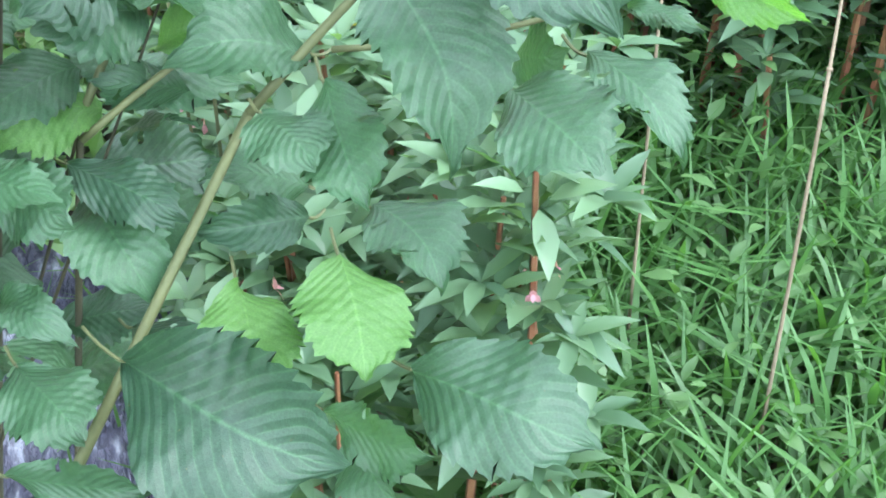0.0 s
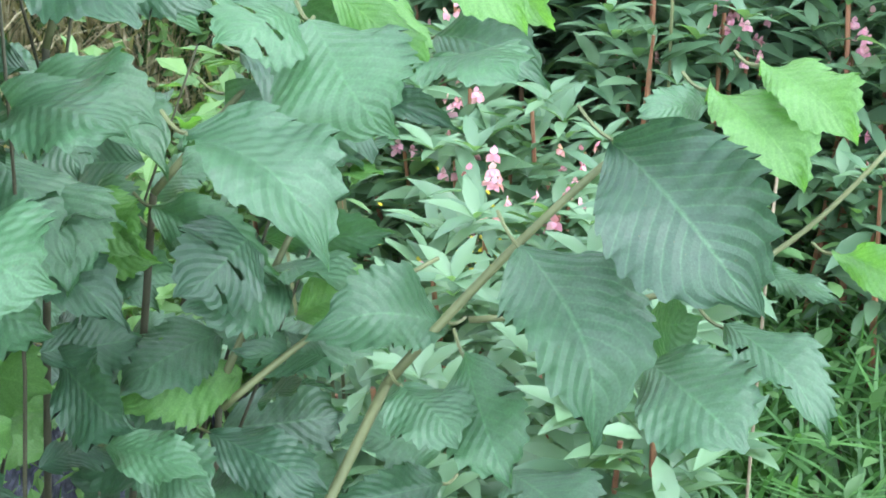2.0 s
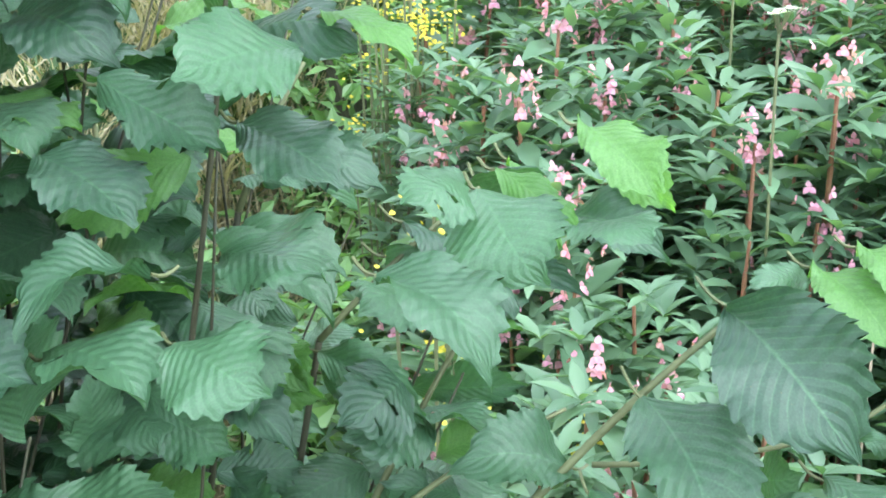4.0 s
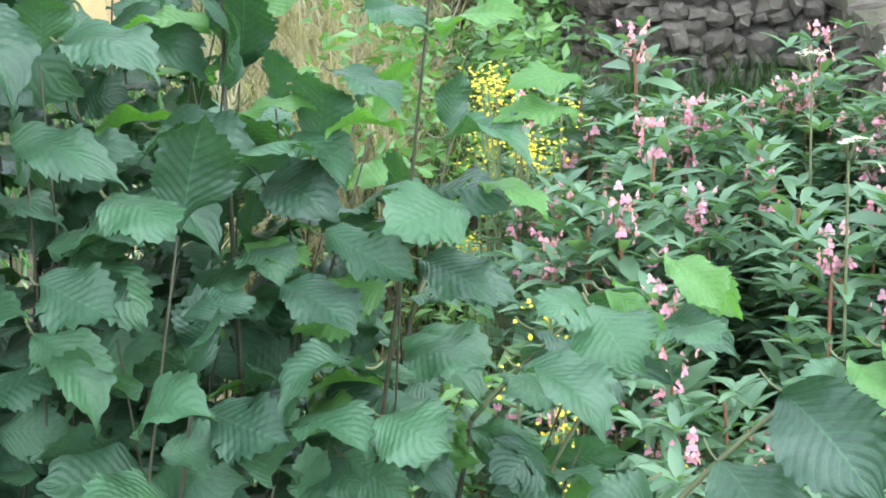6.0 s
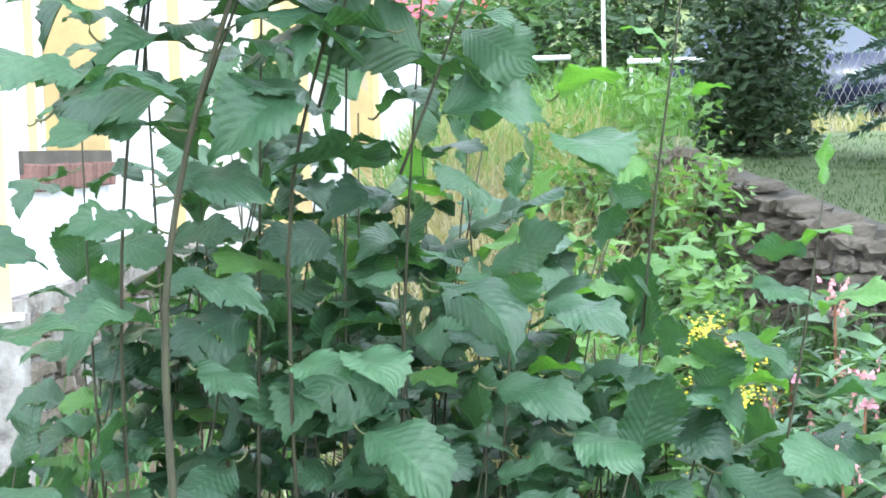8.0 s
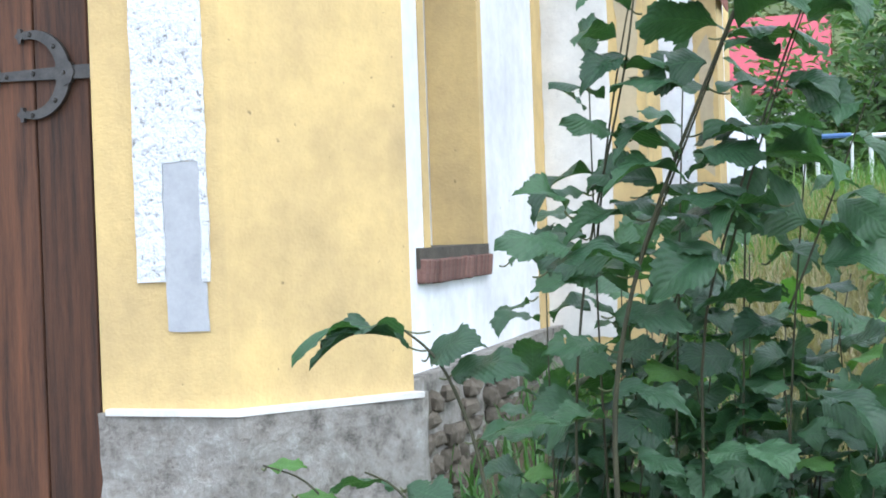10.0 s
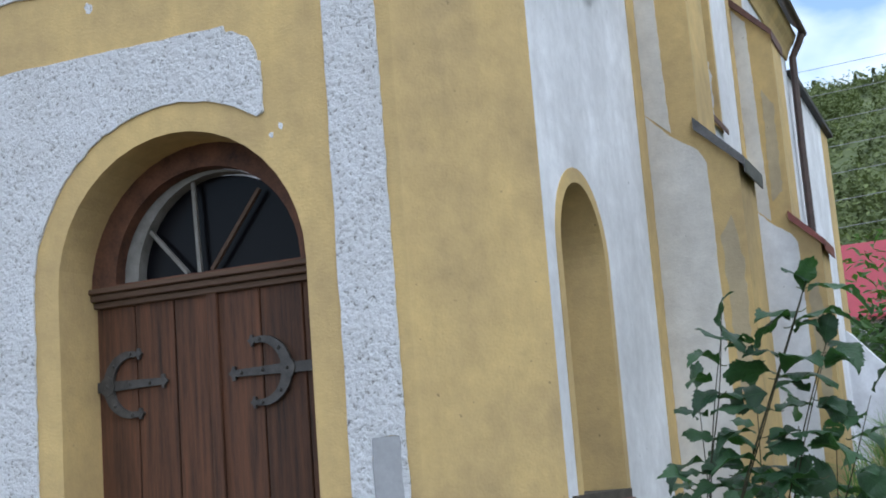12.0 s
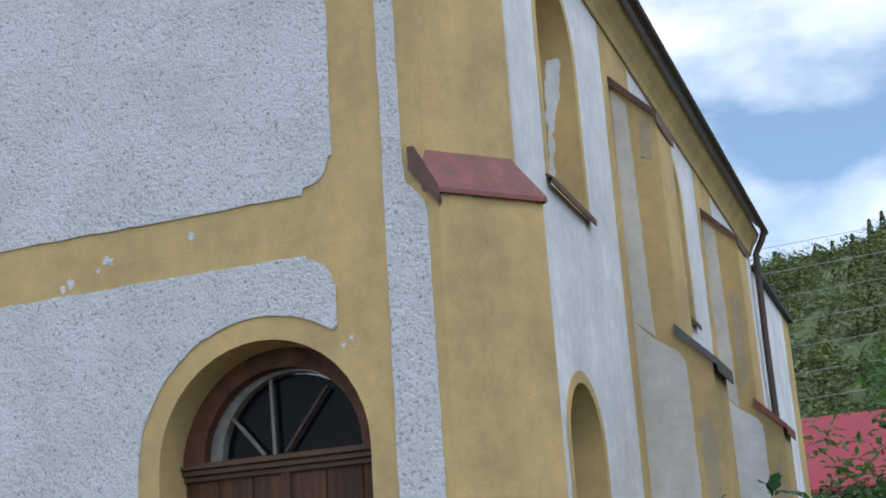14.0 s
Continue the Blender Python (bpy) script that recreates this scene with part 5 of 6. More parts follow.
def car(at, turn):
    """A small estate car: pressed body, glazed cabin, wheels with rims, lights."""
    c = thing("car", "dark blue hatchback car on the road", "car", at)
    c.rotation_euler = (0, 0, turn)
    bm = bmesh.new()
    prof = [(-2.0, 0.35), (-2.05, 0.62), (-1.98, 0.86), (-1.2, 0.95), (0.9, 0.98), (1.75, 0.92), (1.98, 0.75), (2.02, 0.45), (1.95, 0.28), (-1.9, 0.28)]
    for y in (-0.82, 0.82):
        vs = [bm.verts.new((x, y, z)) for x, z in prof]
        bm.faces.new(vs if y > 0 else vs[::-1])
    bm.verts.ensure_lookup_table()
    for i in range(10):
        j = (i + 1) % 10
        bm.faces.new((bm.verts[i], bm.verts[j], bm.verts[10 + j], bm.verts[10 + i]))
    bmesh.ops.bevel(bm, geom=bm.edges, offset=0.05, segments=2, affect="EDGES")
    part("body", bm, M_CARBLUE, c, "", True)
    bm = bmesh.new()
    lo = [(-1.95, 0.94), (1.1, 0.97)]
    hi = [(-1.55, 1.42), (0.35, 1.45)]
    vs = [bm.verts.new(v) for y, k in ((-0.76, 0.62), (0.76, -0.62)) for v in ((lo[0][0], y, lo[0][1]), (lo[1][0], y, lo[1][1]), (hi[1][0], -k if y > 0 else -k, hi[1][1]), (hi[0][0], -k if y > 0 else -k, hi[0][1]))]
    for f in ((0, 1, 2, 3), (7, 6, 5, 4), (1, 5, 6, 2), (2, 6, 7, 3), (0, 3, 7, 4)):
        bm.faces.new([vs[i] for i in f])
    part("cabin_glass", bm, M_CARGLASS, c, "tinted side and rear windows")
    part("roof", cube(-1.6, 0.4, -0.62, 0.62, 1.42, 1.48, 0.02), M_CARBLUE, c)
    for x in (-1.3, 1.3):
        for y in (-0.8, 0.8):
            bm = bmesh.new()
            bmesh.ops.create_cone(bm, cap_ends=True, segments=20, radius1=0.31, radius2=0.31, depth=0.2, matrix=Matrix.Translation((x, y, 0.31)) @ Matrix.Rotation(math.pi / 2, 4, "X"))
            w = part("wheel", bm, M_TYRE, c)
            bm = bmesh.new()
            bmesh.ops.create_cone(bm, cap_ends=True, segments=16, radius1=0.2, radius2=0.17, depth=0.22, matrix=Matrix.Translation((x, y, 0.31)) @ Matrix.Rotation(math.pi / 2, 4, "X"))
            part("rim", bm, M_RIM, w, "silver rim")
    for y in (-0.7, 0.7):
        part("tail_light", cube(1.9, 2.03, y - 0.11, y + 0.11, 0.68, 0.86, 0.02), M_TAIL, c, "red tail light")
    part("number_plate", cube(2.0, 2.045, -0.26, 0.26, 0.5, 0.61, 0.005), M_RIM, c, "plain white plate")
    return c


car((7.2, 15.6, 1.75), radians(-3))


def post(x, y, h, r, mat, name, label, group=""):
    t = thing(name, label, "post", (x, y, gz(x, y)), group)
    part("shaft", tube(bmesh.new(), [(0, 0, -0.15), (0, 0, h * 0.5), (0, 0, h)], r, 8), mat, t)
    bm = bmesh.new()
    bmesh.ops.create_icosphere(bm, subdivisions=1, radius=r * 1.15, matrix=Matrix.Translation((0, 0, h)))
    part("cap", bm, mat, t)


post(4.19, 15.2, 2.6, 0.028, M_RAIL, "lamp_post", "tall white painted pole by the road")
for x in (2.3, 3.0, 8.0, 10.2, 12.5):
    post(x, 14.2, 1.05, 0.03, M_RAIL if x < 5 else M_GREENPOST, "fence_post", "slim painted metal fence post", "roadside fence posts")
rail = thing("road_railing", "white and blue tubular railing beside the road", "railing", (0, 0, 0))
for (x0, x1, z, mat) in ((2.0, 2.75, 2.80, M_BLUERAIL), (2.75, 3.7, 2.78, M_RAIL), (4.5, 5.6, 2.70, M_RAIL)):
    part("rail", tube(bmesh.new(), [(x0, 14.9, z), ((x0 + x1) / 2, 14.9, z), (x1, 14.9, z)], 0.035, 8), mat, rail)
for x in (2.1, 2.75, 4.55, 5.5):
    part("upright", tube(bmesh.new(), [(x, 14.9, 1.5), (x, 14.9, 2.1), (x, 14.9, 2.78)], 0.022, 8), M_RAIL, rail)
mesh_fence = thing("wire_fence", "wire mesh fence along the road edge", "fence", (0, 0, 0))
bm = bmesh.new()
for i in range(60):
    for s in (-1, 1):
        x = 6.4 + i * 0.11
        tube(bm, [(x, 14.2, 1.65), (x + s * 0.55, 14.2, 2.75)], 0.004, 3)
part("mesh", bm, M_WIRE, mesh_fence)

# wooded hill, red-roofed house, overhead lines
def hill_top(x):
    return max(45, min(120, 69 + 0.30 * (x + 2))) + 1.5 * math.sin(x * 0.21)


bm = bmesh.new()
cols_x, rows_f = [-240 + 16 * i for i in range(48)], [0, 0.1, 0.25, 0.45, 0.65, 0.85, 1.0]
grid = [[bm.verts.new((x, 85 + 190 * f, -1 + (hill_top(x) + 1) * math.sin(f * math.pi / 2) ** 1.1)) for x in cols_x] for f in rows_f]
for j in range(6):
    for i in range(47):
        bm.faces.new((grid[j][i], grid[j][i + 1], grid[j + 1][i + 1], grid[j + 1][i]))
tagged(part("hillside", bm, M_FOREST, None, "", True), "steep wooded hillside behind the village", "hill", "", "structure")
rng = random.Random(61)
CROWNS = [clump_mesh("crown", M_FOREST, 300, 2.1, 0.33, rng, 1.25) for _ in range(4)]


def fir_mesh(rng):
    verts, faces = [], []
    for k in range(150):
        f = rng.random() ** 0.8
        a = rng.uniform(0, math.tau)
        r = 2.0 * (1 - f) * rng.uniform(0.5, 1.05)
        p = Vector((math.cos(a) * r, math.sin(a) * r, f * 11 - 2.0))
        d = Vector((math.cos(a), math.sin(a), -0.7)) * 0.9
        w = Vector((-math.sin(a), math.cos(a), 0.2)) * 0.42
        n = len(verts)
        verts += [tuple(p - w), tuple(p + w), tuple(p + d)]
        faces.append((n, n + 1, n + 2))
    me = bpy.data.meshes.new("fir_crown")
    me.from_pydata(verts, [], faces)
    me.materials.append(M_FOREST)
    return me


FIRS = [fir_mesh(rng) for _ in range(4)]
forest_v, forest_f = [], []
pool = [(me, np.array([v.co[:] for v in me.vertices]), [tuple(p.vertices) for p in me.polygons]) for me in CROWNS + FIRS]
for i in range(2000):
    x = rng.uniform(-52, 40)
    f = rng.random() if i > 240 else rng.uniform(0.93, 1.0)
    y = 85 + 190 * f
    z = -1 + (hill_top(x) + 1) * math.sin(f * math.pi / 2) ** 1.1
    leafy_tree = f < 0.85 and rng.random() < 0.8
    me, vv, ff = pool[rng.randrange(4) if leafy_tree else 4 + rng.randrange(4)]
    s = rng.uniform(0.7, 1.3) if leafy_tree else rng.uniform(0.3, 0.6)
    n = len(forest_v)
    forest_v += [(x + s * a, y + s * b, z + s * c) for a, b, c in vv]
    forest_f += [tuple(n + k for k in p) for p in ff]
me = bpy.data.meshes.new("forest")
me.from_pydata(forest_v, [], forest_f)
me.materials.append(M_FOREST)
tagged(new("forest", me), "mixed forest of spruces and leafy trees", "forest", "", "stuff")

house = thing("house", "white village house with a bright red sheet roof", "house", (0, 44, 1.0))
part("wall", cube(-5.2, 1.6, 0, 7, 0, 5.2), M_HOUSE, house)
bm = bmesh.new()
vs = [bm.verts.new(v) for v in ((-5.6, -0.6, 5.0), (2.0, -0.6, 5.0), (2.0, 3.5, 8.2), (-5.6, 3.5, 8.2), (-5.6, 7.6, 5.0), (2.0, 7.6, 5.0))]
for f in ((0, 1, 2, 3), (3, 2, 5, 4)):
    bm.faces.new([vs[i] for i in f])
r = bmesh.ops.extrude_face_region(bm, geom=list(bm.faces))
for g in r["geom"]:
    if isinstance(g, bmesh.types.BMVert):
        g.co.z += 0.15
bmesh.ops.recalc_face_normals(bm, faces=bm.faces)
part("roof", bm, M_REDROOF, house, "bright red sheet roof")
bm = bmesh.new()
vs = [bm.verts.new(v) for v in ((1.55, 0, 5.1), (1.55, 7, 5.1), (1.55, 3.5, 7.9))]
bm.faces.new(vs)
part("gable", bm, M_HOUSE, house)
for k in range(2):
    w = part("window", cube(-3.6 + 2.6 * k, -2.6 + 2.6 * k, -0.06, 0.1, 2.6, 3.9), M_GLASS, house)
    part("frame", slab([(-3.7 + 2.6 * k, 2.5), (-2.5 + 2.6 * k, 2.5), (-2.5 + 2.6 * k, 4.0), (-3.7 + 2.6 * k, 4.0)], [[(-3.6 + 2.6 * k, 2.6), (-2.6 + 2.6 * k, 2.6), (-2.6 + 2.6 * k, 3.9), (-3.6 + 2.6 * k, 3.9)]], FRONT, -0.1, 0.05), M_RAIL, w)
for i in range(7):
    line = thing("overhead_wire", "thin sagging overhead power line", "cable", (0, 60, 0), "overhead lines")
    z = 11.5 + i * 1.35
    part("wire", tube(bmesh.new(), bend((-16, 0, z), (40, 4, z + 5.0), -0.8), 0.018, 4), M_WIRE, line)
for i, (x, y, r) in enumerate(((1.5, 40, 0.8), (2.9, 40, 1.1), (5.2, 40, 1.5), (-4.9, 40, 0.7))):
    bush((x, y, gz(x, y) - 0.3), r, 0.95, M_DARKBUSH, "dark green garden shrub before the house", 3600, 0.16, 70 + i, group="garden shrubs")
# ---- balsam field ----
def lance(verts, faces, p, d, up, s, wide=0.26):
    """One lance-shaped leaf of six faces, folded along its rib."""
    d, up = d.normalized(), up.normalized()
    w = d.cross(up).normalized()
    u = w.cross(d)
    n = len(verts)
    for f, k in ((0.0, 0.02), (0.25, 0.8), (0.55, 1.0), (0.8, 0.55), (1.0, 0.0)):
        c = p + d * s * f - u * s * 0.35 * f * f
        half = w * s * wide * 0.5 * k
        lift = u * s * 0.05 * k
        verts += [tuple(c - half + lift), tuple(c), tuple(c + half + lift)]
    for j in range(4):
        for i in range(2):
            a = n + 3 * j + i
            faces.append((a, a + 1, a + 4, a + 3))


def from_lists(name, verts, faces, mat, parent=None, smooth_it=True):
    me = bpy.data.meshes.new(name)
    me.from_pydata(verts, [], faces)
    me.materials.append(mat)
    if smooth_it:
        me.shade_smooth()
    ob = new(name, me)
    ob.parent = parent
    return ob


def blossom(rng):
    """A hooded balsam flower: upper hood, two lower lips and a pouch."""
    verts, faces = [], []
    for (ax, az, s, wide) in ((0, 0.9, 0.9, 0.9), (-0.6, -0.5, 1.0, 0.8), (0.6, -0.5, 1.0, 0.8), (0, -0.1, 0.8, 0.7)):
        lance(verts, faces, Vector((0, 0, 0)), Vector((ax, -0.5 + rng.uniform(-0.2, 0.2), az)), Vector((0, -1, 0.3)), s, wide)
    me = bpy.data.meshes.new("flower")
    me.from_pydata(verts, [], faces)
    me.materials.append(M_PINK)
    return me


frng = random.Random(77)
BLOSSOMS = [blossom(frng) for _ in range(4)]


def balsam(seed, tall, flowers):
    """A balsam: ribbed reddish stalk, whorls of lance leaves that crowd to the top, a spray of pink flowers."""
    rng = random.Random(seed)
    b = thing("balsam_plant", "tall balsam with reddish stalk and pink flowers" if flowers else "leafy balsam with a reddish stalk", "plant", (0, 0, 0), "balsam stand")
    lean = Vector((rng.uniform(-0.08, 0.08), rng.uniform(-0.08, 0.08), 0))
    pts = [Vector((0, 0, -0.05)) + (lean + Vector((0, 0, tall + 0.05))) * (i / 5) for i in range(6)]
    part("stalk", tube(bmesh.new(), pts, [0.011 - 0.0014 * i for i in range(6)], 5), M_REDSTEM, b)
    verts, faces = [], []
    whorls = 13
    for k in range(whorls):
        f = 0.22 + 0.76 * (k / (whorls - 1)) ** 0.8
        p = lean * f + Vector((0, 0, tall * f))
        turn = rng.uniform(0, math.tau)
        for j in range(3 if k < whorls - 2 else 5):
            a = turn + j * math.tau / (3 if k < whorls - 2 else 5) + rng.uniform(-0.3, 0.3)
            d = Vector((math.cos(a), math.sin(a), rng.uniform(-0.25, 1.4)))
            lance(verts, faces, p + d * 0.02 + Vector((0, 0, rng.uniform(-0.03, 0.03))), d, Vector((rng.uniform(-0.5, 0.5), rng.uniform(-0.6, 0.3), 1)), rng.uniform(0.085, 0.15) * (1 - 0.3 * (f > 0.93)), rng.uniform(0.24, 0.36))
        if f > 0.45:
            # side shoots
            a = rng.uniform(0, math.tau)
            q = p + Vector((math.cos(a), math.sin(a), 0.8)) * 0.09
            for j in range(6):
                aa = a + j * 1.1
                d = Vector((math.cos(aa), math.sin(aa), rng.uniform(0.2, 1.3)))
                lance(verts, faces, q, d, Vector((0, 0, 1)), rng.uniform(0.05, 0.10), 0.32)
    o = from_lists("foliage", verts, faces, M_BALSAM, b)
    top = lean + Vector((0, 0, tall))
    for i in range(flowers):
        a = rng.uniform(0, math.tau)
        r = rng.uniform(0.01, 0.055)
        f = new("flower", BLOSSOMS[rng.randrange(4)])
        f.parent = b
        s = rng.uniform(0.012, 0.020)
        f.matrix_basis = Matrix.Translation(top + Vector((math.cos(a) * r, math.sin(a) * r, rng.uniform(-0.03, 0.075)))) @ Euler((rng.uniform(-0.5, 0.5), 0, a + 1.5)).to_matrix().to_4x4() @ Matrix.Diagonal((s, s, s, 1))
    return b


SEEDLINGS = [balsam(100 + i, (0.82, 0.95, 0.7, 0.88, 0.78, 0.6)[i], (12, 18, 14, 0, 5, 9)[i]) for i in range(6)]
placed = 0
brng = random.Random(5)
for i in range(3000):
    x, y = brng.uniform(3.25, 5.9), brng.uniform(-2.1, 0.6)
    edge = 3.40 + 0.25 * smooth(-1.0, 1.5, y)
    if x < edge or (x > 5.3 and y > 0.2) or placed > 285:
        continue
    # the open grassy corner by the camera
    if x > 3.95 and y < -0.9 - 0.35 * (x - 4):
        continue
    if brng.random() > (0.5 if y > -1.55 or x < 3.6 else 0.15):
        continue
    k = brng.choices(range(6), (3, 3, 3, 3, 3, 2))[0] if y > -1.4 else brng.choice((3, 3, 3, 3, 4))
    s = brng.uniform(0.85, 1.12) * (1 + 0.10 * smooth(-1.5, 0.0, y))
    p = copy_thing(SEEDLINGS[k], Matrix.Translation((x, y, height(x, y))) @ Matrix.Rotation(brng.uniform(0, math.tau), 4, "Z"))
    p.scale = (s, s, s)
    placed += 1
for k, ob in enumerate(SEEDLINGS):
    x, y = 3.9 + 0.25 * k, 0.2 + 0.07 * k
    ob.location = (x, y, height(x, y))


# ---- yellow flowers, grass, straw, litter ----
def gold_plant(at, tall, spread, seed):
    rng = random.Random(seed)
    g = thing("yellow_wildflower", "wild herb with sprays of tiny yellow flowers", "plant", at, "yellow wildflowers")
    verts, faces, gv, gf = [], [], [], []
    for k in range(7 if at[1] > -0.5 else 3):
        tip = Vector((rng.uniform(-1, 1) * spread, rng.uniform(-1, 1) * spread, tall * rng.uniform(0.75, 1.05)))
        part("stalk", tube(bmesh.new(), bend((0, 0, -0.03), tip, 0.02), 0.004, 4), M_STEM, g)
        for j in range(9):
            f = rng.uniform(0.2, 0.95)
            d = Vector((rng.uniform(-1, 1), rng.uniform(-1, 1), rng.uniform(0, 0.6)))
            lance(verts, faces, tip * f, d, Vector((0, 0, 1)), rng.uniform(0.05, 0.10), 0.2)
        for j in range(30 if at[1] < -0.5 else 34):
            p = tip + Vector((rng.gauss(0, 0.032), rng.gauss(0, 0.032), rng.gauss(0, 0.03)))
            d = Vector((rng.uniform(-1, 1), rng.uniform(-1, 1), rng.uniform(-0.2, 1)))
            lance(gv, gf, p, d, Vector((0.3, -0.5, 1)), rng.uniform(0.008, 0.013) * (1 if at[1] < -0.5 else 1.15), 0.9)
    from_lists("foliage", verts, faces, M_WEED, g)
    from_lists("flower_sprays", gv, gf, M_GOLD, g)["label"] = "tiny golden florets"


for i, (x, y, z, sp) in enumerate(((3.52, 0.0, 1.0, 0.09), (3.44, 0.05, 0.92, 0.07), (3.62, 0.1, 0.85, 0.08), (3.44, -1.6, 0.66, 0.06), (3.53, -1.2, 0.47, 0.06), (3.76, -1.28, 0.28, 0.03))):
    b = height(x, y)
    gold_plant((x, y, b), z - b, sp, 200 + i)


def blades(name, mat, spots, label, category, seed, long=(0.12, 0.32), wide=0.006, lean=0.5):
    """Grass: bent tapering blades, all of one stretch in one mesh."""
    rng = random.Random(seed)
    verts, faces = [], []
    for x, y in spots:
        z = height(x, y)
        a, s, b = rng.uniform(0, math.tau), rng.uniform(*long), rng.uniform(0.15, 1.0) * lean
        d, w = Vector((math.cos(a), math.sin(a), 0)), Vector((-math.sin(a), math.cos(a), 0)) * wide * rng.uniform(0.6, 1.5)
        n = len(verts)
        for f, k in ((0, 1.0), (0.35, 1.0), (0.7, 0.75), (1.0, 0.05)):
            c = Vector((x, y, z)) + d * s * b * f * f * 1.3 + Vector((0, 0, s * (f - 0.35 * b * f * f)))
            verts += [tuple(c - w * k), tuple(c + w * k)]
        faces += [(n, n + 1, n + 3, n + 2), (n + 2, n + 3, n + 5, n + 4), (n + 4, n + 5, n + 7, n + 6)]
    return tagged(from_lists(name, verts, faces, mat), label, category, "", "stuff")


grng = random.Random(9)
spots = [(grng.uniform(3.5, 5.8), grng.uniform(-2.9, -0.6)) for _ in range(9000)]
blades("tall_grass", M_GRASS, [(x, y) for x, y in spots if x > 3.75 or y < -2.2], "fresh green tall grass on the stream bank", "grass", 1, (0.14, 0.40), 0.0075, 0.95)
spots = [(grng.uniform(4.6, 9.5), grng.uniform(2.9, 11.5)) for _ in range(30000)]
blades("lawn_grass", M_LAWNGRASS, [(x, y) for x, y in spots if on_terrace(x, y) > 0.9], "short green lawn grass", "grass", 2, (0.02, 0.06), 0.0028, 0.9)
spots = [(grng.uniform(2.2, 5.6), 0.7 + 2.3 * grng.random() ** 0.7) for _ in range(9000)]
blades("bank_grass", M_LAWNGRASS, [(x, y) for x, y in spots if on_terrace(x, y) < 0.1], "rough grass at the foot of the wall", "grass", 3, (0.2, 0.62), 0.007, 0.8)
spots = [(grng.gauss(2.78, 0.3), grng.uniform(0.2, 5.0)) for _ in range(8000)]
blades("dry_grass", M_STRAW, [(x, y) for x, y in spots if 1.9 < x < 3.6], "pale dry straw-coloured tall grass", "grass", 4, (0.3, 0.85), 0.005, 0.9)
spots = [(grng.uniform(0.9, 3.4), grng.uniform(-2.5, 13.0)) for _ in range(9000)]
blades("yard_grass", M_GRASS, spots, "uncut grass beside the church", "grass", 5, (0.12, 0.45), 0.006, 0.7)
spots = [(grng.uniform(5.6, 12.0), grng.uniform(12.0, 14.3)) for _ in range(1500)]
blades("verge_grass", M_STRAW, spots, "dry grass verge of the road", "grass", 6, (0.1, 0.35), 0.008, 0.7)
spots = [(grng.uniform(1.6, 5.2), grng.uniform(6.5, 14.0)) for _ in range(5000)]
blades("tall_meadow", M_LIGHTBUSH, [(x, y) for x, y in spots if on_terrace(x, y) < 0.5 or y > 12], "tall light green meadow plants before the railing", "grass", 7, (0.5, 1.15), 0.010, 0.8)
spots = [(grng.uniform(1.9, 4.2), grng.uniform(5.0, 12.0)) for _ in range(8000)]
blades("pale_meadow", M_STRAW, [(x, y) for x, y in spots if on_terrace(x, y) < 0.5], "pale seed heads in the meadow", "grass", 8, (0.5, 1.1), 0.006, 0.8)
# low herbs under everything
hv, hf = [], []
for _ in range(14000):
    x, y = grng.uniform(2.2, 6.0), grng.uniform(-3.0, 2.7)
    if abs(x - 2.98) < 0.55 and y < 1.4:
        continue
    d = Vector((grng.uniform(-1, 1), grng.uniform(-1, 1), grng.uniform(0.0, 0.8)))
    lance(hv, hf, Vector((x, y, height(x, y) + (grng.uniform(0.0, 0.28) if y < -1.3 or y > 0.6 else grng.uniform(0.0, 0.6)))), d, Vector((0, 0, 1)), grng.uniform(0.04, 0.11) * (0.6 if x > 3.9 and y < -1.1 else 1), grng.uniform(0.3, 0.6))
tagged(from_lists("ground_herbs", hv, hf, M_WEED), "low mixed herbs covering the bank", "herbs", "", "stuff")
# ---- the shrubs before the camera ----
def shrub(label, at):
    return thing("elm_shrub", label, "shrub", at, "shrubs by the stream")


def hang(parent, rows, rng, face=(0.05, -0.62, 0.75)):
    """Sets the blades of a row list, each with a short stalk."""
    for x0, y0, z0, x1, y1, z1, wide, young in rows:
        base, tip = Vector((x0, y0, z0)), Vector((x1, y1, z1))
        up = Vector(face) + Vector((rng.uniform(-0.35, 0.35), rng.uniform(-0.25, 0.25), rng.uniform(-0.25, 0.25)))
        set_leaf(parent, base, tip, up, bool(young), rng=rng, wide=wide)
        s = (tip - base).length
        part("leaf_stalk", tube(bmesh.new(), bend(base - (tip - base) * 0.2 + Vector((0, 0.12 * s, -0.03 * s)), base, -0.004, 4), 0.0016, 5), M_STEM, parent)


rng = random.Random(301)
low = shrub("elm shrub with large toothed dark green leaves on slanting stems", (3.0, -2.35, -0.6))


def rooted(parent):
    """Lets the parts of a shrub be given in the world's measure."""
    bpy.context.view_layer.update()
    for ob in parent.children:
        ob.matrix_basis = Matrix.Translation(-parent.location) @ ob.matrix_basis


twig(low, (3.05, -2.5, -0.65), (3.263, -2.648, 0.428), 0.0061, 0.0045, 0.0, M_BARK)
twig(low, (3.263, -2.648, 0.428), (3.445, -2.50, 0.66), 0.0053, 0.0046, 0.0)
twig(low, (3.445, -2.50, 0.66), (3.68, -2.457, 0.85), 0.0046, 0.0031, 0.01)
twig(low, (3.1, -2.45, -0.65), (3.306, -2.434, 0.636), 0.0046, 0.0034, 0.02, M_BARK)
twig(low, (3.306, -2.434, 0.636), (3.461, -2.336, 0.852), 0.0040, 0.0019, 0.01)
twig(low, (3.306, -2.46, 0.63), (3.505, -2.429, 0.735), 0.0038, 0.0019, 0.01)
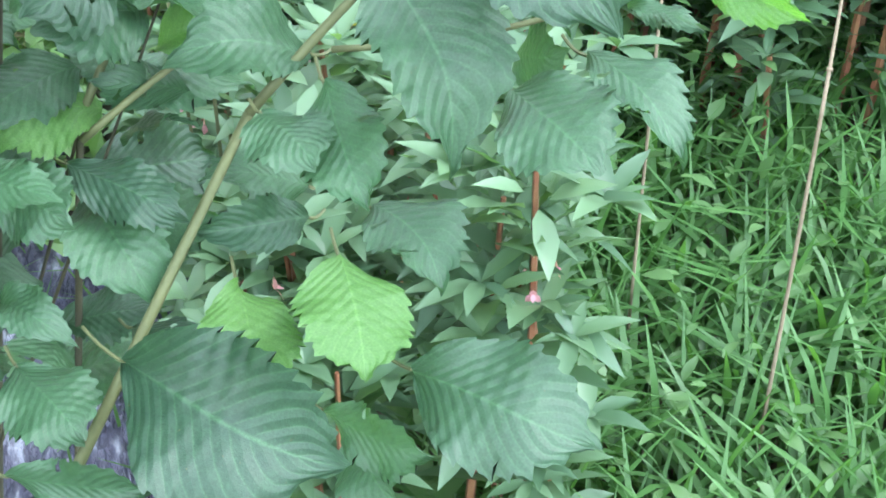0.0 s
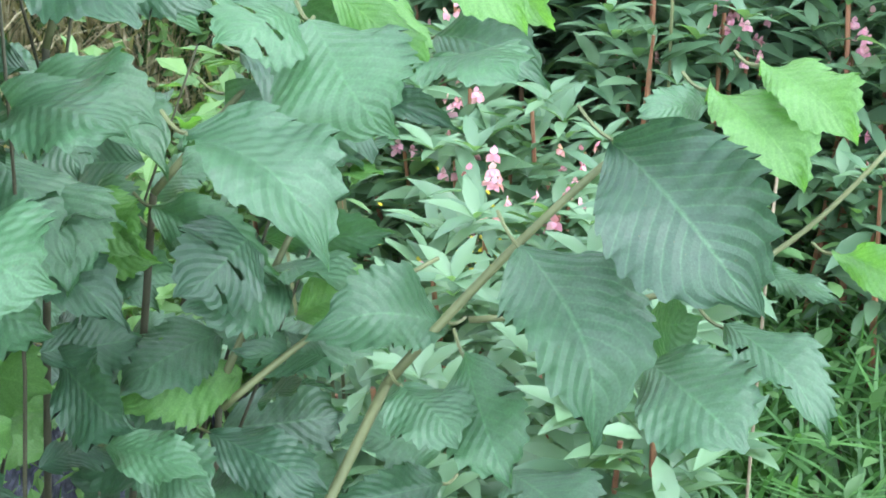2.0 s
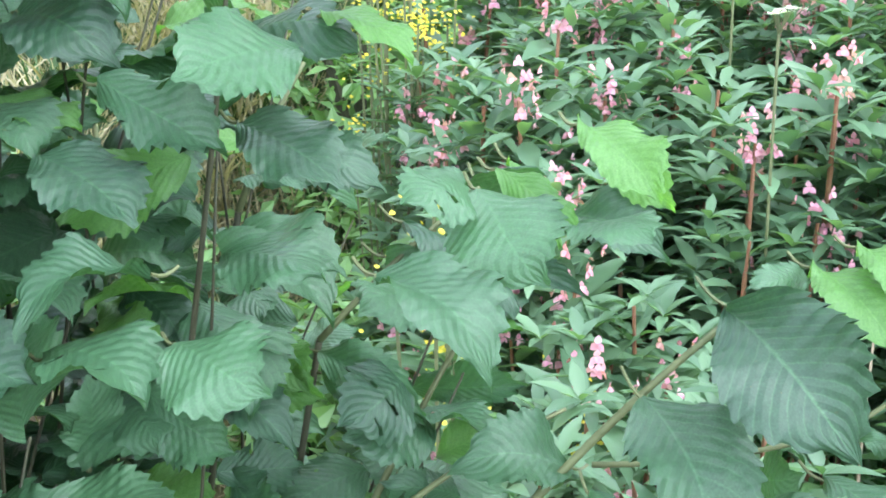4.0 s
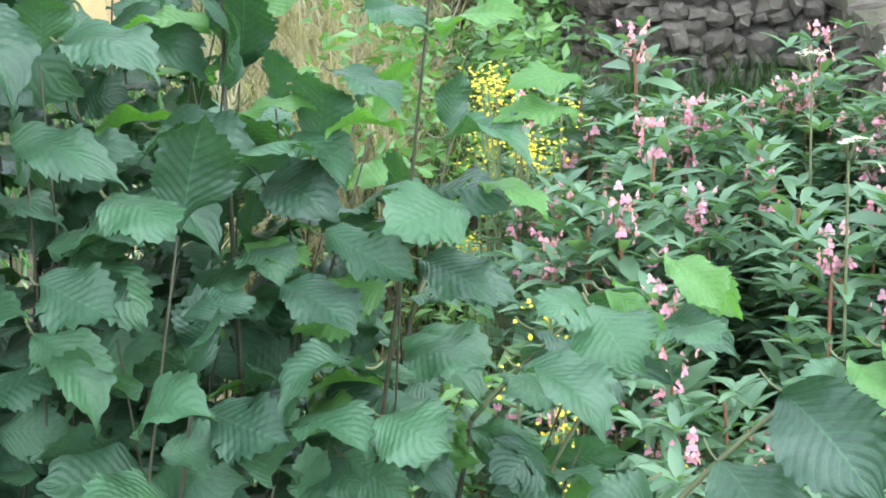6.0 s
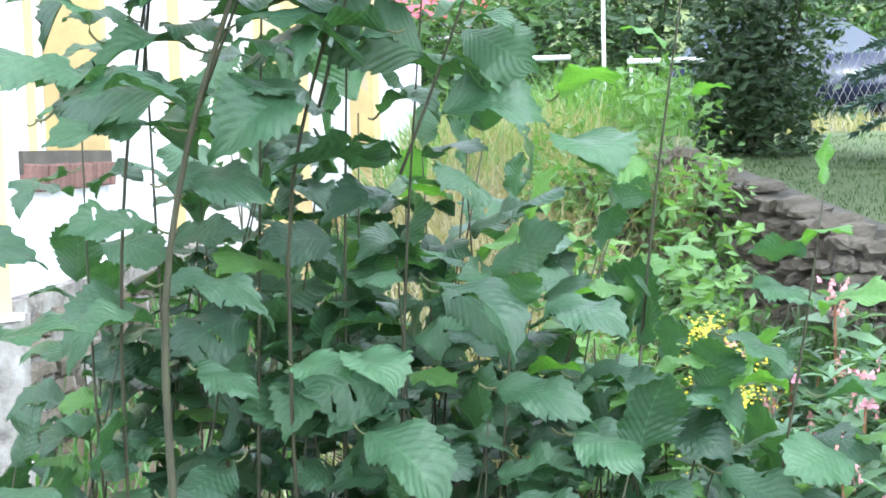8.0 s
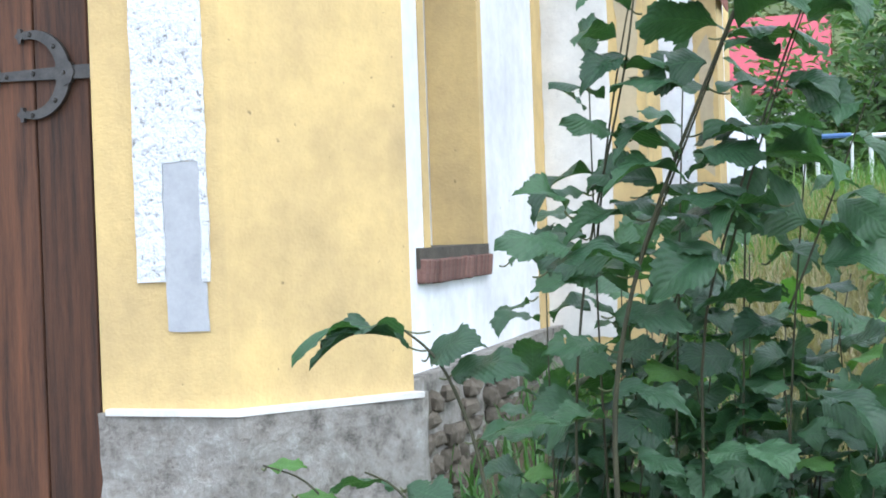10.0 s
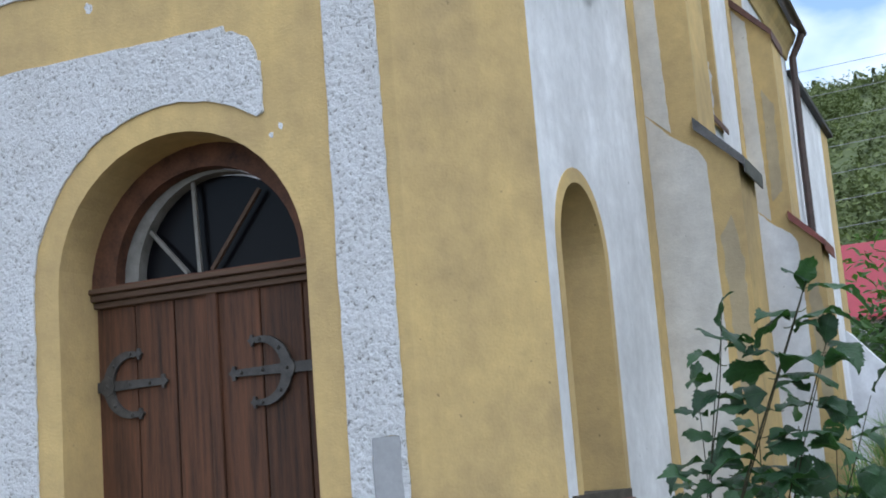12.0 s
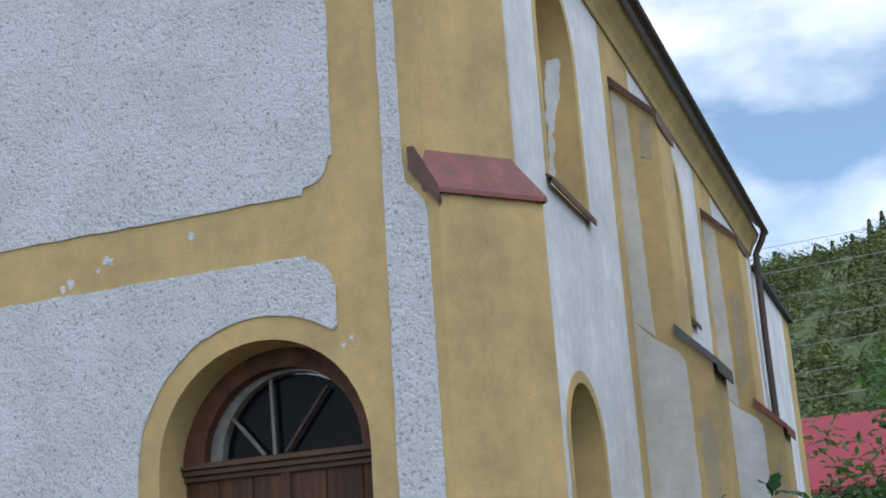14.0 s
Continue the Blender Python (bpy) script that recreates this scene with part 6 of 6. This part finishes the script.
twig(low, (3.0, -2.4, -0.65), (3.27, -2.381, 0.802), 0.0051, 0.0034, 0.03, M_BARK)
twig(low, (3.27, -2.381, 0.802), (3.456, -2.336, 0.947), 0.0037, 0.0019, 0.01)
twig(low, (2.95, -2.4, -0.65), (3.199, -2.342, 0.925), 0.0046, 0.0034, 0.02, M_BARK)
twig(low, (3.199, -2.342, 0.925), (3.27, -2.30, 1.06), 0.0037, 0.0025, 0.01)
twig(low, (3.52, -2.48, 0.70), (3.747, -2.521, 0.739), 0.0031, 0.0025, -0.01)
twig(low, (3.747, -2.521, 0.739), (3.86, -2.521, 0.835), 0.0025, 0.0019, -0.01)
for rows in (LOW_LEAVES, LOW2_LEAVES, MID_LEAVES, MID2_LEAVES, HIGH_LEAVES, HIGH2_LEAVES):
    hang(low, rows, rng, (0.05, -0.72, 0.68))
# leaves deeper in the shrub
for a, b, n in (((2.9, -2.2, -0.6), (3.05, -2.2, 1.0), 10), ((3.05, -2.45, -0.6), (3.06, -2.5, 0.75), 8)):
    leafy_twig(low, a, b, 0.008, 0.003, n, 0.10, rng, 0.05, 0.4, 0.05)
rooted(low)

tall = shrub("dense elm shrub with grey-green toothed leaves on upright shoots", (2.75, -2.4, -0.5))
def cane(parent, pts, r0, r1):
    """A shoot through several points, tapering evenly."""
    out = []
    for p, q in zip(pts, pts[1:]):
        out += [Vector(p).lerp(Vector(q), i / 4) for i in range(4)]
    out.append(Vector(pts[-1]))
    for _ in range(3):
        out = [out[0]] + [(a + b * 2 + c) / 4 for a, b, c in zip(out, out[1:], out[2:])] + [out[-1]]
    n = len(out) - 1
    part("stem", tube(bmesh.new(), out, [r0 + (r1 - r0) * i / n for i in range(n + 1)], 7), M_BARK, parent, "", True)


cane(tall, ((2.50, -2.78, -0.5), (2.469, -2.84, 1.08), (2.446, -2.79, 1.36), (2.50, -2.80, 1.60), (2.644, -2.821, 1.925), (2.748, -2.828, 2.165)), 0.0060, 0.0016)
cane(tall, ((2.4, -2.8, -0.5), (2.297, -2.933, 1.102), (2.262, -2.90, 1.30), (2.215, -2.90, 1.42), (2.18, -2.897, 1.462), (2.143, -2.895, 1.488)), 0.0042, 0.0018)
cane(tall, ((2.4, -2.6, -0.5), (2.35, -2.66, 1.24), (2.40, -2.72, 1.60), (2.50, -2.845, 1.884), (2.528, -2.855, 2.10)), 0.0030, 0.0013)
cane(tall, ((2.6, -2.5, -0.5), (2.56, -2.66, 1.40), (2.62, -2.75, 1.60), (2.722, -2.81, 1.87), (2.781, -2.808, 2.015)), 0.0030, 0.0013)
cane(tall, ((2.32, -2.85, 0.3), (2.108, -3.0, 1.111), (2.076, -2.992, 1.194), (2.015, -3.002, 1.273), (1.955, -3.027, 1.295)), 0.0030, 0.0012)
cane(tall, ((2.36, -2.85, 0.5), (2.209, -2.949, 1.17), (2.141, -2.953, 1.257), (2.096, -2.967, 1.277)), 0.0032, 0.0014)
for rows in (SHRUBA_LEAVES, SHRUBB_LEAVES, SHRUBC_LEAVES, SHOOTA_LEAVES, SHOOTB_LEAVES, SHRUBD_LEAVES, SHRUBE_LEAVES, CROWN_LEAVES, CROWN2_LEAVES):
    hang(tall, rows, rng, (0.0, -0.35, 0.95))
for a, b, n, y in (((2.42, -2.58, 0.7), (2.40, -2.64, 1.90), 14, 0.0), ((2.50, -2.58, 0.7), (2.56, -2.66, 1.88), 14, 0.0), ((2.62, -2.55, 0.7), (2.66, -2.65, 1.80), 14, 0.0),
                   ((2.36, -2.6, 0.6), (2.31, -2.62, 1.56), 12, 0.1), ((2.70, -2.58, 0.8), (2.75, -2.65, 1.74), 13, 0.05), ((3.0, -2.5, 0.9), (3.07, -2.62, 1.74), 10, 2.0), ((3.15, -2.5, 0.8), (3.26, -2.52, 1.46), 8, 0.6)):
    leafy_twig(tall, a, b, 0.0030, 0.0012, n, 0.115, rng, 0.02, 0.1, y, 1.0, M_BARK, (0.0, -0.3, 0.95))
for a, b, n in (((2.50, -2.79, 1.58), (2.73, -2.82, 2.12), 12), ((2.42, -2.73, 1.60), (2.52, -2.84, 2.05), 9), ((2.63, -2.74, 1.58), (2.77, -2.80, 1.98), 9), ((2.72, -2.7, 1.5), (2.86, -2.74, 1.86), 8)):
    leafy_twig(tall, a, b, 0.0022, 0.0010, n, 0.135, rng, 0.01, 0.05, 0.0, 1.0, M_BARK, (0.0, -0.35, 0.95))
rooted(tall)


def skyline(x):
    """How high the shrubs reach, along the bank."""
    line = ((2.2, 1.36), (2.35, 1.58), (2.5, 1.64), (2.75, 1.56), (3.0, 1.50), (3.2, 1.26), (3.35, 1.12), (3.5, 0.9))
    for (a, za), (b, zb) in zip(line, line[1:]):
        if x <= b:
            return za + (zb - za) * max(0, (x - a) / (b - a))
    return 0.9


def thicket(label, x0, x1, y0, y1, stems, leaves, size, seed, young=0.05, drop=0.0, start=0.42):
    """Upright shoots crowded with blades, rooted together on the bank."""
    r = random.Random(seed)
    t = shrub(label, ((x0 + x1) / 2, (y0 + y1) / 2, height((x0 + x1) / 2, (y0 + y1) / 2)))
    root = min(2.75, (x0 + x1) / 2 - 0.18)
    for k in range(stems):
        x, y = r.uniform(x0, x1), r.uniform(y0, y1)
        top = skyline(x) - drop - r.uniform(0, 0.35)
        leafy_twig(t, (root + r.uniform(-0.12, 0.12), y + r.uniform(0.0, 0.25), -0.55), (x + r.uniform(-0.1, 0.1), y + r.uniform(-0.1, 0.1), top), 0.0036, 0.0012, leaves, size, r, 0.12, start, young, 1.0, M_BARK, (0.05, -0.5, 0.85))
    rooted(t)


thicket("low elm shoots beside the church plinth", 2.02, 2.32, -2.72, -2.42, 10, 14, 0.135, 408, 0.08, 0.30, 0.3)
thicket("elm shrub with small dark toothed leaves", 2.27, 2.50, -2.60, -2.3, 10, 22, 0.125, 407, 0.05, 0.0, 0.3)
thicket("dense elm shrub with dark toothed leaves", 2.40, 2.70, -2.66, -2.15, 12, 22, 0.145, 401, 0.05, 0.0, 0.32)
thicket("dense elm shrub with dark toothed leaves", 2.62, 2.92, -2.66, -2.15, 12, 22, 0.145, 402, 0.05, 0.0, 0.32)
thicket("dense elm shrub with dark toothed leaves", 2.85, 3.12, -2.62, -2.15, 12, 22, 0.145, 405, 0.05, 0.0, 0.32)
thicket("elm shrub with dark leaves and fresh light tips", 3.05, 3.40, -2.50, -2.1, 10, 12, 0.135, 403, 0.22, 0.0, 0.62)
thicket("low shady elm shoots at the foot of the shrubs", 2.20, 2.62, -2.74, -2.42, 15, 15, 0.15, 404, 0.0, 0.35, 0.3)
thicket("low shady elm shoots at the foot of the shrubs", 2.65, 3.05, -2.72, -2.4, 13, 15, 0.15, 406, 0.0, 0.35, 0.3)
# ---- dead stalks and umbels among the herbs ----
def dead_stalk(a, b, r):
    """A broken dry stem that stands in the herbs, with a knot and a splintered end."""
    a, b = Vector(a), Vector(b)
    foot = Vector((a.x, a.y, height(a.x, a.y) - 0.02))
    t = thing("dead_stalk", "pale dry broken plant stalk in the herbs", "stalk", foot, "dead stalks")
    part("stem", tube(bmesh.new(), [(0, 0, 0), a.lerp(foot, 0.4) - foot, a - foot, a.lerp(b, 0.5) - foot, b - foot], [r * 1.2, r * 1.1, r, r * 0.95, r * 0.7], 6), M_TWIG, t)
    knot = bmesh.new()
    bmesh.ops.create_icosphere(knot, subdivisions=1, radius=r * 1.7, matrix=Matrix.Translation(a.lerp(b, 0.35) - foot))
    part("knot", knot, M_TWIG, t)


for a, b, r in (((4.329, -1.906, 0.191), (4.367, -1.839, 0.36), 0.0032), ((4.19, -1.586, 0.231), (4.234, -1.506, 0.43), 0.0028)):
    dead_stalk(a, b, r)


def umbel(top, seed):
    """A flat-topped white flower head on a thin stalk."""
    rng = random.Random(seed)
    top = Vector(top)
    foot = Vector((top.x, top.y, height(top.x, top.y) - 0.02))
    u = thing("umbel_flower", "flat creamy white umbel on a thin stalk", "plant", foot, "white umbels")
    tip = top - foot
    part("stalk", tube(bmesh.new(), [(0, 0, 0), tip * 0.5, tip - Vector((0, 0, 0.05))], 0.0035, 5), M_STEM, u)
    verts, faces = [], []
    for k in range(14):
        a, q = rng.uniform(0, math.tau), 0.05 * rng.random() ** 0.5
        p = tip + Vector((math.cos(a) * q, math.sin(a) * q, rng.uniform(-0.006, 0.004)))
        part("ray", tube(bmesh.new(), [tip - Vector((0, 0, 0.05)), p], 0.0012, 4), M_STEM, u)
        for j in range(9):
            d = Vector((rng.uniform(-1, 1), rng.uniform(-1, 1), 0.4))
            lance(verts, faces, p + d * 0.006, d, Vector((0, 0, 1)), 0.007, 0.8)
    from_lists("floret_head", verts, faces, M_CREAM, u)


for i, top in enumerate(((4.342, -0.288, 0.993), (4.24, -0.915, 0.861), (2.12, -2.3, 0.85), (2.0, -2.2, 0.80))):
    umbel(top, 500 + i)
